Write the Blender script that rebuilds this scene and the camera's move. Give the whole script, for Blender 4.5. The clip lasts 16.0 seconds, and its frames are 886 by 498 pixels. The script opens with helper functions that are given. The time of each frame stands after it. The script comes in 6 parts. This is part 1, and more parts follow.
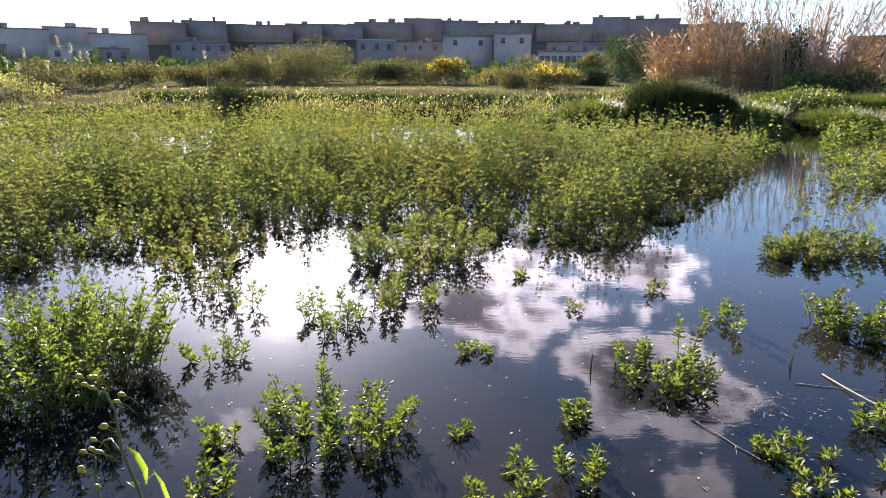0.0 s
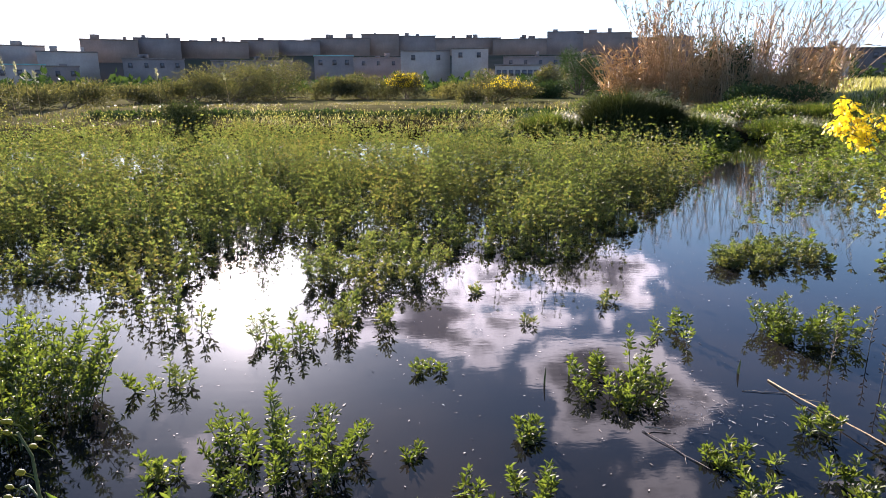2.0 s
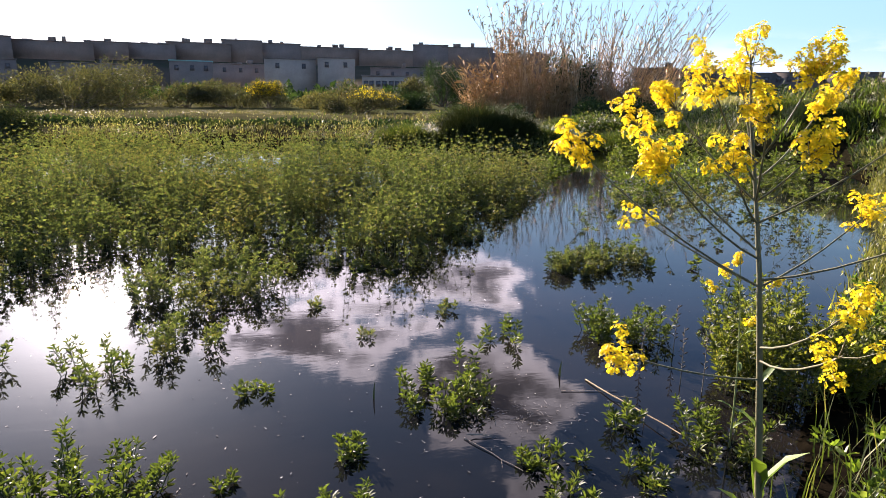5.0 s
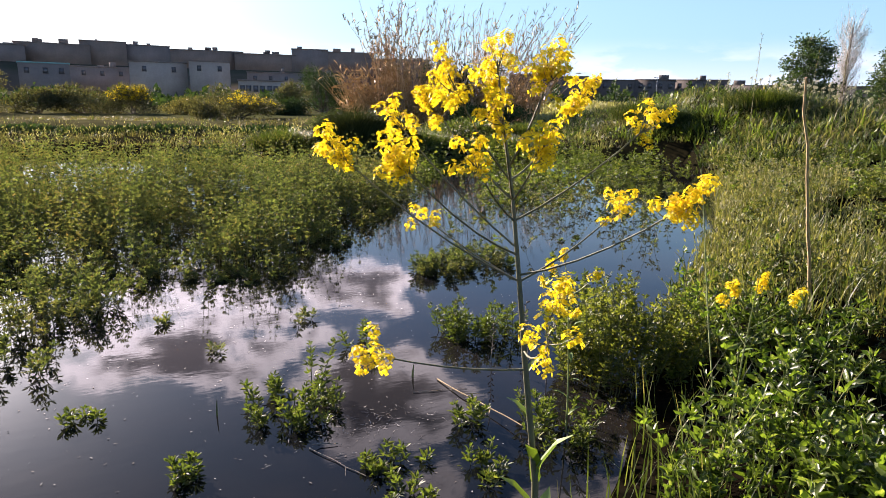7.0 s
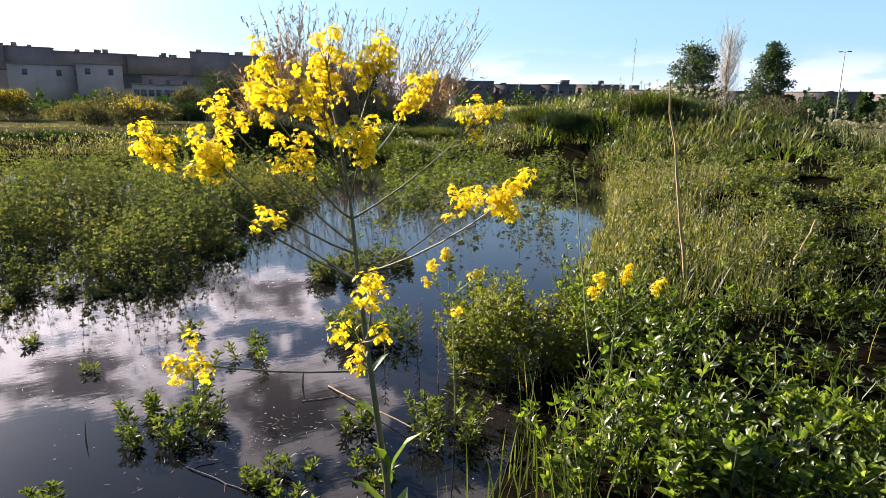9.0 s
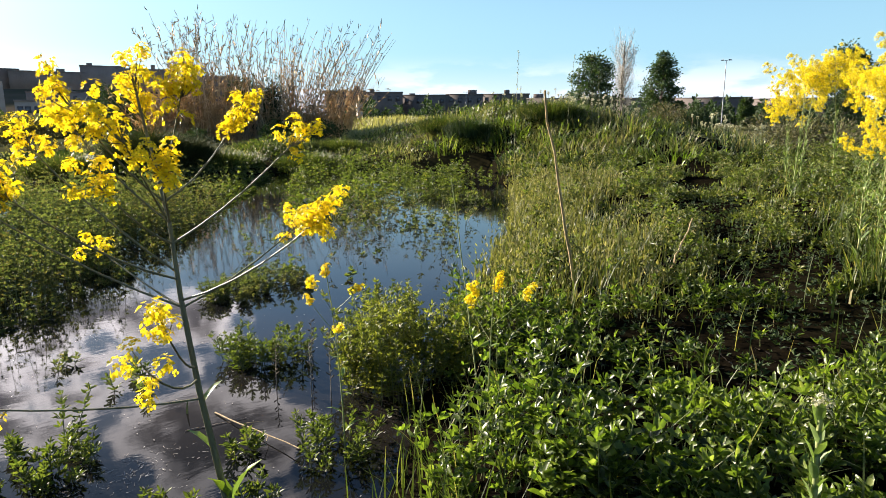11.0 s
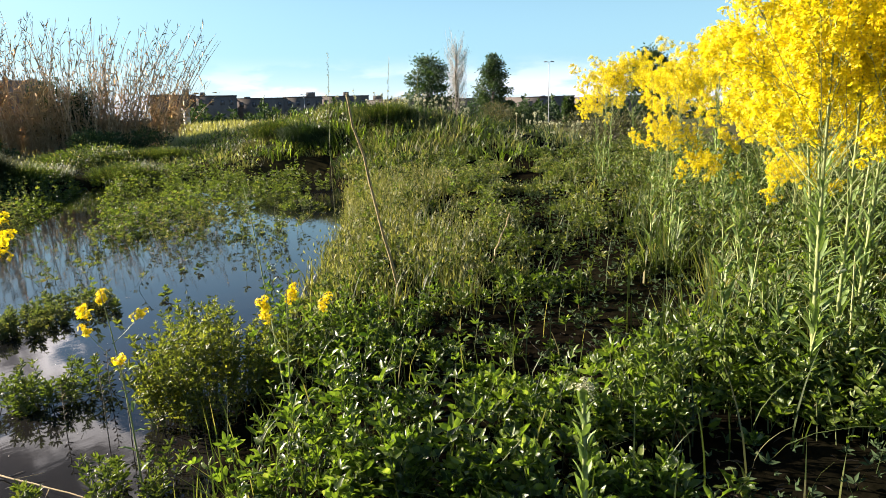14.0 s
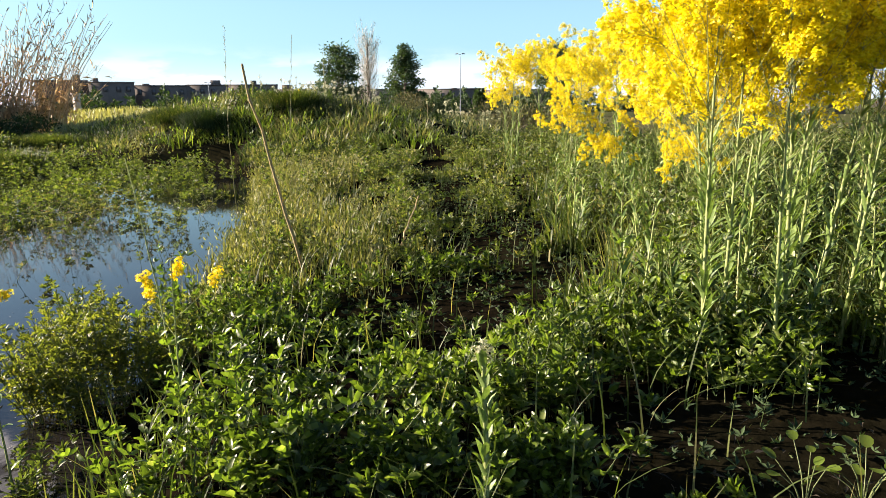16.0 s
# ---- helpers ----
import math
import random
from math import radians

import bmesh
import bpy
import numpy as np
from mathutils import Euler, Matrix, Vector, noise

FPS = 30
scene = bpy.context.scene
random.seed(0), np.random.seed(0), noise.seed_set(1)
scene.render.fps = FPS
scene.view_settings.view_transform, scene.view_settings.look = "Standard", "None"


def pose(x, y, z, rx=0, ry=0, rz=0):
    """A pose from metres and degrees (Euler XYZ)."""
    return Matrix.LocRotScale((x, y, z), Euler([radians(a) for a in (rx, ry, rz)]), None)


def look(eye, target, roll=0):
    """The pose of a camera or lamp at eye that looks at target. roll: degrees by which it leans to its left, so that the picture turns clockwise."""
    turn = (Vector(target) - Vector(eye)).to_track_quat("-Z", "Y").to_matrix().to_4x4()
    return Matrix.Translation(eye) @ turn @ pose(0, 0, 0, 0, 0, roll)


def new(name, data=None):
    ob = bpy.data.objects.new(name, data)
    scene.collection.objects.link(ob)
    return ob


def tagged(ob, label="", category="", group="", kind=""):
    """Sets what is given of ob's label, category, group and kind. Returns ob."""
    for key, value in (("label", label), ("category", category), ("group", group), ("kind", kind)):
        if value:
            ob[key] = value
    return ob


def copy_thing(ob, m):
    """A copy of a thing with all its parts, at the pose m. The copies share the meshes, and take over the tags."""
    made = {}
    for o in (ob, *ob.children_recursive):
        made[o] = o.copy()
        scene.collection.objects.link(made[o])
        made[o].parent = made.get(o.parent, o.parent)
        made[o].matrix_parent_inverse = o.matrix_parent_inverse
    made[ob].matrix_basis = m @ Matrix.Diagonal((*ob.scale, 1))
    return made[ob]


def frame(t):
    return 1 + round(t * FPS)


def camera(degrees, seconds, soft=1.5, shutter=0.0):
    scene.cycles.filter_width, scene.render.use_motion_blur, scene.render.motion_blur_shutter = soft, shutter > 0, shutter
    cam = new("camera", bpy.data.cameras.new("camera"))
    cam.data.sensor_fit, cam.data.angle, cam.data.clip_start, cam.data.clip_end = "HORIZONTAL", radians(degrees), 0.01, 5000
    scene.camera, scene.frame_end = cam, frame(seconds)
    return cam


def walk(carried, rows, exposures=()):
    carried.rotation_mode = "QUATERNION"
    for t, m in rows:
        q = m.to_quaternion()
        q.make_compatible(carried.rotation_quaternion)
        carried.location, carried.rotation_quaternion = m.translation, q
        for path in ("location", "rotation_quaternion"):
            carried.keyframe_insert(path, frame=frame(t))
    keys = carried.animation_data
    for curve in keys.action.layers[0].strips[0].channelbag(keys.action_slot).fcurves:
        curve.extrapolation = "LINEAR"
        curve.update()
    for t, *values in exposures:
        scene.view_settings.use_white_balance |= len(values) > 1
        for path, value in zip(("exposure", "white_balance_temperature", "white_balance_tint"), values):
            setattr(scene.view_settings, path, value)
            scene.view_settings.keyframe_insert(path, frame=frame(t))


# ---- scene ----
cam = camera(69.67, 16.0, soft=0.85)
ROWS = [
    (0, 0.0001, -0.0000, 1.1701, 74.178, -0.381, 0.614),
    (0.5, 0.0174, 0.0010, 1.1758, 74.272, 0.196, -0.813),
    (1, 0.0246, 0.0062, 1.1821, 74.836, 0.229, -0.696),
    (1.5, 0.0355, 0.0106, 1.1885, 75.289, 0.298, -1.238),
    (2, 0.0525, 0.0150, 1.1861, 75.393, 0.249, -2.974),
    (2.5, 0.0701, 0.0149, 1.1840, 75.566, 0.026, -4.241),
    (3, 0.0953, 0.0227, 1.1922, 75.679, -0.140, -5.946),
    (5.5, 0.2768, 0.0149, 1.1924, 76.637, -0.842, -16.454),
    (6, 0.3073, -0.0033, 1.1940, 76.914, -0.497, -18.493),
    (6.5, 0.3587, -0.0277, 1.1911, 76.881, -0.815, -21.453),
    (7, 0.4137, -0.0392, 1.1936, 77.024, -1.094, -24.671),
    (7.5, 0.4357, -0.0508, 1.1946, 77.455, -1.440, -26.042),
    (8, 0.4725, -0.0640, 1.1897, 77.510, -1.546, -28.680),
    (8.5, 0.4956, -0.0741, 1.1893, 77.589, -1.394, -31.044),
    (9, 0.5184, -0.0837, 1.1843, 77.547, -0.914, -32.676),
    (11.5, 0.6552, -0.1733, 1.2025, 78.771, 0.594, -42.472),
    (12, 0.6869, -0.1879, 1.2102, 78.868, 0.913, -44.471),
    (12.5, 0.7224, -0.2101, 1.2088, 78.805, 0.519, -47.383),
    (13, 0.7553, -0.2253, 1.2074, 78.842, 0.716, -50.176),
    (13.5, 0.7685, -0.2426, 1.1998, 78.643, 1.002, -52.494),
    (14, 0.7828, -0.2486, 1.1978, 78.452, 1.495, -54.434),
    (14.5, 0.8054, -0.2547, 1.1855, 77.584, 1.821, -57.113),
    (15, 0.8177, -0.2567, 1.1666, 77.315, 1.483, -58.682),
    (15.5, 0.8209, -0.2638, 1.1456, 77.429, 1.030, -60.085),
    (16, 0.8361, -0.2613, 1.1233, 77.582, 0.796, -62.102),
]

EXPOSURES = [(0.0, 2.78, 6080, 31), (3.0, 2.36, 6120, 31), (5.5, 2.12, 6280, 30), (9.0, 2.07, 6400, 26), (12.5, 2.04, 6380, 14), (16.0, 2.2, 6700, 18)]
walk(cam, [(t, pose(x, y, z, rx, ry, rz)) for t, x, y, z, rx, ry, rz in ROWS], EXPOSURES)

# ---- light ----
SUN_AZ, SUN_EL = -15.7, 17.2   # degrees east of the y axis, above the horizon
sun_dir = Vector((math.sin(radians(SUN_AZ)) * math.cos(radians(SUN_EL)),
                  math.cos(radians(SUN_AZ)) * math.cos(radians(SUN_EL)), math.sin(radians(SUN_EL))))
sun = new("sun", bpy.data.lights.new("sun", "SUN"))
sun.data.energy, sun.data.angle, sun.data.color = 5.0, radians(0.6), (1.0, 0.9, 0.72)
sun.matrix_world = look(sun_dir * 50, (0, 0, 0))


class Nodes:
    """A small wrapper for writing node trees."""

    def __init__(self, tree):
        self.tree = tree

    def add(self, kind, inputs=None, **props):
        n = self.tree.nodes.new(kind)
        for key, value in props.items():
            setattr(n, key, value)
        for key, value in (inputs or {}).items():
            sock = n.inputs[key]
            if isinstance(value, bpy.types.NodeSocket):
                self.tree.links.new(value, sock)
            else:
                sock.default_value = value
        return n

    def math(self, op, a, b=0.0, c=0.0, clamp=False):
        return self.add("ShaderNodeMath", {0: a, 1: b, 2: c}, operation=op, use_clamp=clamp).outputs[0]

    def mix(self, fac, a, b, blend="MIX"):
        n = self.add("ShaderNodeMix", {0: fac, 6: a, 7: b}, data_type="RGBA", blend_type=blend)
        return n.outputs[2]

    def ramp(self, fac, *stops):
        n = self.add("ShaderNodeValToRGB", {0: fac})
        el = n.color_ramp.elements
        while len(el) < len(stops):
            el.new(0.5)
        for e, (p, c) in zip(el, stops):
            e.position, e.color = p, (*c, 1.0) if len(c) == 3 else c
        return n.outputs[0]

    def smooth(self, v, lo, hi):
        n = self.add("ShaderNodeMapRange", {0: v, 1: lo, 2: hi, 3: 0.0, 4: 1.0}, interpolation_type="SMOOTHSTEP")
        return n.outputs[0]

    def noise(self, vec, scale, detail=4.0, rough=0.55, distortion=0.0):
        ins = {"Scale": scale, "Detail": detail, "Roughness": rough, "Distortion": distortion}
        if vec is not None:
            ins["Vector"] = vec
        return self.add("ShaderNodeTexNoise", ins).outputs[0]


world = bpy.data.worlds.new("world")
scene.world = world
world.use_nodes = True
world.node_tree.nodes.clear()
w = Nodes(world.node_tree)
sky = w.add("ShaderNodeTexSky", sky_type="NISHITA", sun_disc=False, sun_elevation=radians(SUN_EL),
            sun_rotation=radians(SUN_AZ), air_density=1.0, dust_density=0.8, ozone_density=2.5).outputs[0]
way = w.add("ShaderNodeTexCoord").outputs["Generated"]
sep = w.add("ShaderNodeSeparateXYZ", {0: way})
up = w.math("MAXIMUM", sep.outputs[2], 0.0)
sky = w.mix(1.0, sky, (1.0, 1.18, 1.23, 1), "MULTIPLY")
# clear bright air low over the land
sky = w.mix(w.math("MULTIPLY", w.math("SUBTRACT", 1.0, w.smooth(sep.outputs[2], 0.1, 0.32)), 0.65), sky, (2.9, 5.5, 6.6, 1))
# thin cloud round the sun: forward scattering makes a wide white aureole
toward = w.add("ShaderNodeVectorMath", {0: way, 1: tuple(sun_dir)}, operation="DOT_PRODUCT").outputs["Value"]
away = w.math("ARCCOSINE", w.math("MINIMUM", toward, 1.0))
glow = w.math("MULTIPLY", w.math("EXPONENT", w.math("MULTIPLY", away, -15.0)), 90.0)
glow = w.math("ADD", glow, w.math("MULTIPLY", w.math("EXPONENT", w.math("MULTIPLY", away, -4.5)), 1.6))
veil = w.mix(1.0, sky, w.add("ShaderNodeCombineColor", {0: glow, 1: w.math("MULTIPLY", glow, 0.95), 2: w.math("MULTIPLY", glow, 0.86)}).outputs[0], "ADD")
# cumulus layer, seen through a plane overhead
flat = w.math("ADD", up, 0.12)
plane = w.add("ShaderNodeCombineXYZ", {0: w.math("DIVIDE", sep.outputs[0], flat), 1: w.math("DIVIDE", sep.outputs[1], flat), 2: 3.7})
big = w.math("SUBTRACT", w.noise(plane.outputs[0], 1.8, 2.0, 0.5), 0.5)
fine = w.math("SUBTRACT", w.noise(plane.outputs[0], 7.5, 6.0, 0.56, 0.2), 0.5)
body = w.math("ADD", w.math("MULTIPLY", big, 1.5), w.math("MULTIPLY", fine, 1.2))
# a long cloud bank to the right of the sun, and a smaller cloud above its end
turn = w.math("ARCTAN2", sep.outputs[0], sep.outputs[1])
rise = w.math("ARCSINE", sep.outputs[2])


def oval(az0, el0, waz, wel):
    p = w.math("DIVIDE", w.math("SUBTRACT", turn, radians(az0)), radians(waz))
    q = w.math("DIVIDE", w.math("SUBTRACT", rise, radians(el0)), radians(wel))
    return w.math("SQRT", w.math("ADD", w.math("MULTIPLY", p, p), w.math("MULTIPLY", q, q)))


near_bank = w.math("MINIMUM", oval(9, 18.5, 17, 5.5), oval(20, 26.5, 8, 7.5))
body = w.math("ADD", body, w.math("SUBTRACT", 0.17, w.math("MULTIPLY", w.smooth(near_bank, 0.55, 1.6), 0.5)))
cover = w.smooth(body, 0.0, 0.10)
thick = w.smooth(body, 0.11, 0.36)
lit = w.math("ADD", 6.0, w.math("MULTIPLY", w.math("EXPONENT", w.math("MULTIPLY", away, -1.25)), 48.0))
lit = w.math("MULTIPLY", lit, w.math("SUBTRACT", 1.0, w.math("MULTIPLY", w.smooth(rise, radians(19), radians(29)), 0.3)))
grey = w.math("MULTIPLY", lit, 0.12)
white = w.add("ShaderNodeCombineColor", {0: lit, 1: w.math("MULTIPLY", lit, 0.96), 2: w.math("MULTIPLY", lit, 0.93)}).outputs[0]
cloud = w.mix(thick, white, w.add("ShaderNodeCombineColor", {0: grey, 1: w.math("MULTIPLY", grey, 0.97), 2: w.math("MULTIPLY", grey, 1.02)}).outputs[0])
# a low bank of soft cloud along the skyline
low = w.add("ShaderNodeMapping", {0: way, 3: (1.0, 1.0, 3.5)}).outputs[0]
lowbank = w.math("MULTIPLY", w.smooth(w.noise(low, 8.0, 5.0, 0.55), 0.45, 0.6),
                 w.math("SUBTRACT", 1.0, w.smooth(sep.outputs[2], 0.03, 0.10)))
skyc = w.mix(w.math("MULTIPLY", cover, w.smooth(sep.outputs[2], 0.2, 0.27)), veil, cloud)
skyc = w.mix(w.math("MULTIPLY", lowbank, 0.55), skyc, (9.0, 9.2, 9.6, 1))
haze = w.math("SUBTRACT", 1.0, w.smooth(sep.outputs[2], 0.0, 0.09))
skyc = w.mix(w.math("MULTIPLY", haze, 0.5), skyc, (8.6, 9.0, 9.9, 1))
skyc = w.mix(1.0, skyc, (0.75, 0.75, 0.75, 1), "MULTIPLY")
bg = w.add("ShaderNodeBackground", {"Color": skyc, "Strength": 0.05})
out = w.add("ShaderNodeOutputWorld", {0: bg.outputs[0]})


# ---- materials ----
def material(name):
    m = bpy.data.materials.new(name)
    m.use_nodes = True
    m.node_tree.nodes.clear()
    n = Nodes(m.node_tree)
    return m, n, n.add("ShaderNodeOutputMaterial")


def leaf_material(name, dark, light, odd, glow_tint=(1.22, 1.25, 0.5), through_light=0.45, rough=0.5, patch=1.2, blotch=None, spec=0.35, shade=0.78):
    """Foliage: colour differs leaf by leaf and in patches, and light shines through."""
    m, n, o = material(name)
    isl = n.add("ShaderNodeNewGeometry").outputs["Random Per Island"]
    where = n.add("ShaderNodeTexCoord").outputs["Object"]
    spot = n.noise(where, patch, 3.0)
    base = n.mix(n.smooth(n.math("ADD", n.math("MULTIPLY", isl, 0.6), n.math("MULTIPLY", spot, 0.7)), 0.25, 1.0), (*dark, 1), (*light, 1))
    base = n.mix(n.math("MULTIPLY", n.smooth(isl, 0.88, 0.99), 0.75), base, (*odd, 1))
    if blotch:   # wilted patches
        base = n.mix(n.math("MULTIPLY", n.smooth(n.math("ADD", n.noise(where, 0.9, 3.0), n.math("MULTIPLY", isl, 0.25)), 0.6, 0.85), 0.55), base, (*blotch, 1))
    vein = n.noise(where, 160.0, 2.0)
    base = n.mix(n.math("MULTIPLY", vein, 0.35), base, (0.8, 0.85, 0.7, 1), "MULTIPLY")
    base = n.mix(1.0, base, (shade, shade, shade, 1), "MULTIPLY")
    bump = n.add("ShaderNodeBump", {"Strength": 0.25, "Distance": 0.003, "Height": vein}).outputs[0]
    p = n.add("ShaderNodeBsdfPrincipled", {"Base Color": base, "Roughness": rough, "Specular IOR Level": spec, "Normal": bump})
    t = n.add("ShaderNodeBsdfTranslucent", {"Color": n.mix(1.0, base, (*glow_tint, 1), "MULTIPLY")})
    s = n.add("ShaderNodeMixShader", {0: through_light, 1: p.outputs[0], 2: t.outputs[0]})
    n.tree.links.new(s.outputs[0], o.inputs[0])
    return m


def plain_material(name, c1, c2, scale, rough=0.85, bump_scale=None, bump=0.3, island=0.0, spec=0.3, dist=0.01):
    """Matt stuff with stains at two scales and fine relief."""
    m, n, o = material(name)
    where = n.add("ShaderNodeTexCoord").outputs["Object"]
    a = n.noise(where, scale, 5.0)
    b = n.noise(where, scale * 9.0, 4.0)
    f = n.math("ADD", n.math("MULTIPLY", a, 0.7), n.math("MULTIPLY", b, 0.3))
    if island:
        isl = n.add("ShaderNodeNewGeometry").outputs["Random Per Island"]
        f = n.math("ADD", n.math("MULTIPLY", f, 1 - island), n.math("MULTIPLY", isl, island))
    base = n.mix(n.smooth(f, 0.3, 0.7), (*c1, 1), (*c2, 1))
    bm = n.add("ShaderNodeBump", {"Strength": bump, "Distance": dist, "Height": n.noise(where, bump_scale or scale * 12, 5.0)}).outputs[0]
    p = n.add("ShaderNodeBsdfPrincipled", {"Base Color": base, "Roughness": rough, "Specular IOR Level": spec, "Normal": bm})
    n.tree.links.new(p.outputs[0], o.inputs[0])
    return m


def water_material():
    m, n, o = material("still_water")
    where = n.add("ShaderNodeTexCoord").outputs["Object"]
    murk = n.noise(where, 0.9, 4.0)
    base = n.mix(n.smooth(murk, 0.35, 0.7), (0.004, 0.005, 0.006, 1), (0.014, 0.012, 0.010, 1))
    wide = n.noise(where, 2.2, 2.0)
    small = n.noise(n.add("ShaderNodeMapping", {0: where, 3: (1.0, 2.2, 1.0)}).outputs[0], 9.0, 3.0)
    h = n.math("ADD", n.math("MULTIPLY", wide, 0.5), n.math("MULTIPLY", small, 0.18))
    bump = n.add("ShaderNodeBump", {"Strength": 0.06, "Distance": 0.02, "Height": h}).outputs[0]
    p = n.add("ShaderNodeBsdfPrincipled", {"Base Color": base, "Roughness": 0.035, "IOR": 1.33, "Specular IOR Level": 0.35, "Normal": bump})
    n.tree.links.new(p.outputs[0], o.inputs[0])
    return m


def ground_material():
    m, n, o = material("field_ground")
    geo = n.add("ShaderNodeNewGeometry")
    where = geo.outputs["Position"]
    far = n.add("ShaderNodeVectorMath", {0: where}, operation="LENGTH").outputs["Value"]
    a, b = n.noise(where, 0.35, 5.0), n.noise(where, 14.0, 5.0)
    # bank soil is near black: the shade under the herbs is in its colour
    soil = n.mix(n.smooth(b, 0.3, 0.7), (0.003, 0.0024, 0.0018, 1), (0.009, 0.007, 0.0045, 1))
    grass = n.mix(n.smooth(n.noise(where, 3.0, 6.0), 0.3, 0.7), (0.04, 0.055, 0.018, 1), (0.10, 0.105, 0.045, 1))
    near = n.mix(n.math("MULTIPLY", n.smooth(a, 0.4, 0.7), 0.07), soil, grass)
    broad = n.noise(where, 0.02, 5.0)
    dry = n.mix(n.smooth(broad, 0.42, 0.6), (0.11, 0.09, 0.05, 1), (0.06, 0.07, 0.03, 1))
    # the shade-darkened soil reaches 14 m, then blends into open grassland
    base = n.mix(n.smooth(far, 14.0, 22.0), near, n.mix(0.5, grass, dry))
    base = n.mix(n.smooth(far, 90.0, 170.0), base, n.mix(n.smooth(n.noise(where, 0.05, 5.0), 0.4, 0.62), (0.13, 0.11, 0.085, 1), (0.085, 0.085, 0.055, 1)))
    bump = n.add("ShaderNodeBump", {"Strength": 0.35, "Distance": 0.02, "Height": n.noise(where, 22.0, 6.0)}).outputs[0]
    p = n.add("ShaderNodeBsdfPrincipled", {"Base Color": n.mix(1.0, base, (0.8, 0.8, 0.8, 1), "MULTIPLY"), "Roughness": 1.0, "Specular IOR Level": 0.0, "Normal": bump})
    n.tree.links.new(p.outputs[0], o.inputs[0])
    return m


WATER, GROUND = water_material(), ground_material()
SPROUT = leaf_material("sprout_leaf", (0.030, 0.048, 0.012), (0.092, 0.120, 0.031), (0.16, 0.15, 0.05), glow_tint=(1.8, 1.85, 0.65), through_light=0.48)
YELLOWISH = leaf_material("yellowish_leaf", (0.040, 0.058, 0.012), (0.175, 0.20, 0.042), (0.28, 0.24, 0.07), glow_tint=(1.6, 1.6, 0.6), through_light=0.5)
ALFALFA = leaf_material("alfalfa_leaf", (0.030, 0.048, 0.016), (0.135, 0.160, 0.053), (0.17, 0.12, 0.06), glow_tint=(1.6, 1.62, 0.8), through_light=0.46, patch=2.0, rough=0.65, blotch=(0.11, 0.082, 0.034))
BANK = leaf_material("bank_leaf", (0.014, 0.031, 0.006), (0.15, 0.205, 0.034), (0.25, 0.26, 0.10), glow_tint=(1.75, 1.95, 0.65), through_light=0.42, rough=0.36)
OLIVE = leaf_material("olive_herb", (0.020, 0.034, 0.007), (0.15, 0.187, 0.042), (0.34, 0.29, 0.14), glow_tint=(1.6, 1.6, 0.65), through_light=0.38, rough=0.45, patch=0.9)
GRASS = leaf_material("grass_blade", (0.024, 0.042, 0.010), (0.095, 0.125, 0.032), (0.30, 0.25, 0.12), glow_tint=(1.6, 1.65, 0.65), patch=0.8, through_light=0.38)
DRYGRASS = leaf_material("dry_grass", (0.10, 0.11, 0.032), (0.25, 0.245, 0.09), (0.42, 0.36, 0.2), patch=0.9, through_light=0.4)
FRESH = leaf_material("fresh_blade", (0.14, 0.22, 0.03), (0.22, 0.30, 0.05), (0.25, 0.30, 0.06), glow_tint=(1.5, 1.6, 0.6), through_light=0.6)
ROUGH = leaf_material("rough_grass", (0.06, 0.06, 0.028), (0.15, 0.135, 0.065), (0.30, 0.24, 0.13), patch=0.5)
PALE = leaf_material("pale_grass", (0.12, 0.125, 0.055), (0.27, 0.26, 0.14), (0.44, 0.38, 0.23), patch=0.6)
MEADOW = leaf_material("meadow_blade", (0.26, 0.25, 0.10), (0.44, 0.42, 0.20), (0.5, 0.45, 0.25), patch=0.4, through_light=0.35)
STEM = leaf_material("green_stem", (0.09, 0.12, 0.04), (0.17, 0.19, 0.08), (0.2, 0.13, 0.07), through_light=0.15)
WOADLEAF = leaf_material("woad_leaf", (0.048, 0.092, 0.022), (0.26, 0.355, 0.108), (0.50, 0.52, 0.27), glow_tint=(1.3, 1.4, 0.6), through_light=0.3)
WOADSTEM = leaf_material("woad_stem", (0.18, 0.22, 0.075), (0.37, 0.40, 0.16), (0.44, 0.42, 0.2), through_light=0.15)
DARKSTEM = leaf_material("dark_stem", (0.085, 0.078, 0.045), (0.21, 0.195, 0.10), (0.20, 0.15, 0.09), through_light=0.08, patch=14)
PETAL = leaf_material("yellow_petal", (0.80, 0.59, 0.005), (0.90, 0.72, 0.010), (0.86, 0.74, 0.03), glow_tint=(1.06, 1.07, 0.9), through_light=0.52, patch=20, shade=0.92)
LEMON = leaf_material("lemon_petal", (0.68, 0.53, 0.004), (0.85, 0.72, 0.008), (0.84, 0.74, 0.02), glow_tint=(1.06, 1.08, 0.9), through_light=0.48, patch=6, shade=0.97)
DRY = leaf_material("dry_reed", (0.44, 0.30, 0.16), (0.66, 0.49, 0.29), (0.70, 0.58, 0.40), glow_tint=(1.1, 1.0, 0.75), through_light=0.42, patch=0.5)
STRAW = plain_material("straw", (0.26, 0.18, 0.09), (0.48, 0.36, 0.2), 30, island=0.3)
CANE = plain_material("reed_cane", (0.36, 0.24, 0.13), (0.60, 0.45, 0.27), 6, island=0.5)
TWIG = plain_material("grey_twig", (0.13, 0.105, 0.08), (0.28, 0.23, 0.18), 40, island=0.4)
BUD = leaf_material("white_umbel", (0.42, 0.42, 0.25), (0.62, 0.60, 0.42), (0.6, 0.55, 0.3), glow_tint=(1, 1, 0.8), through_light=0.3)
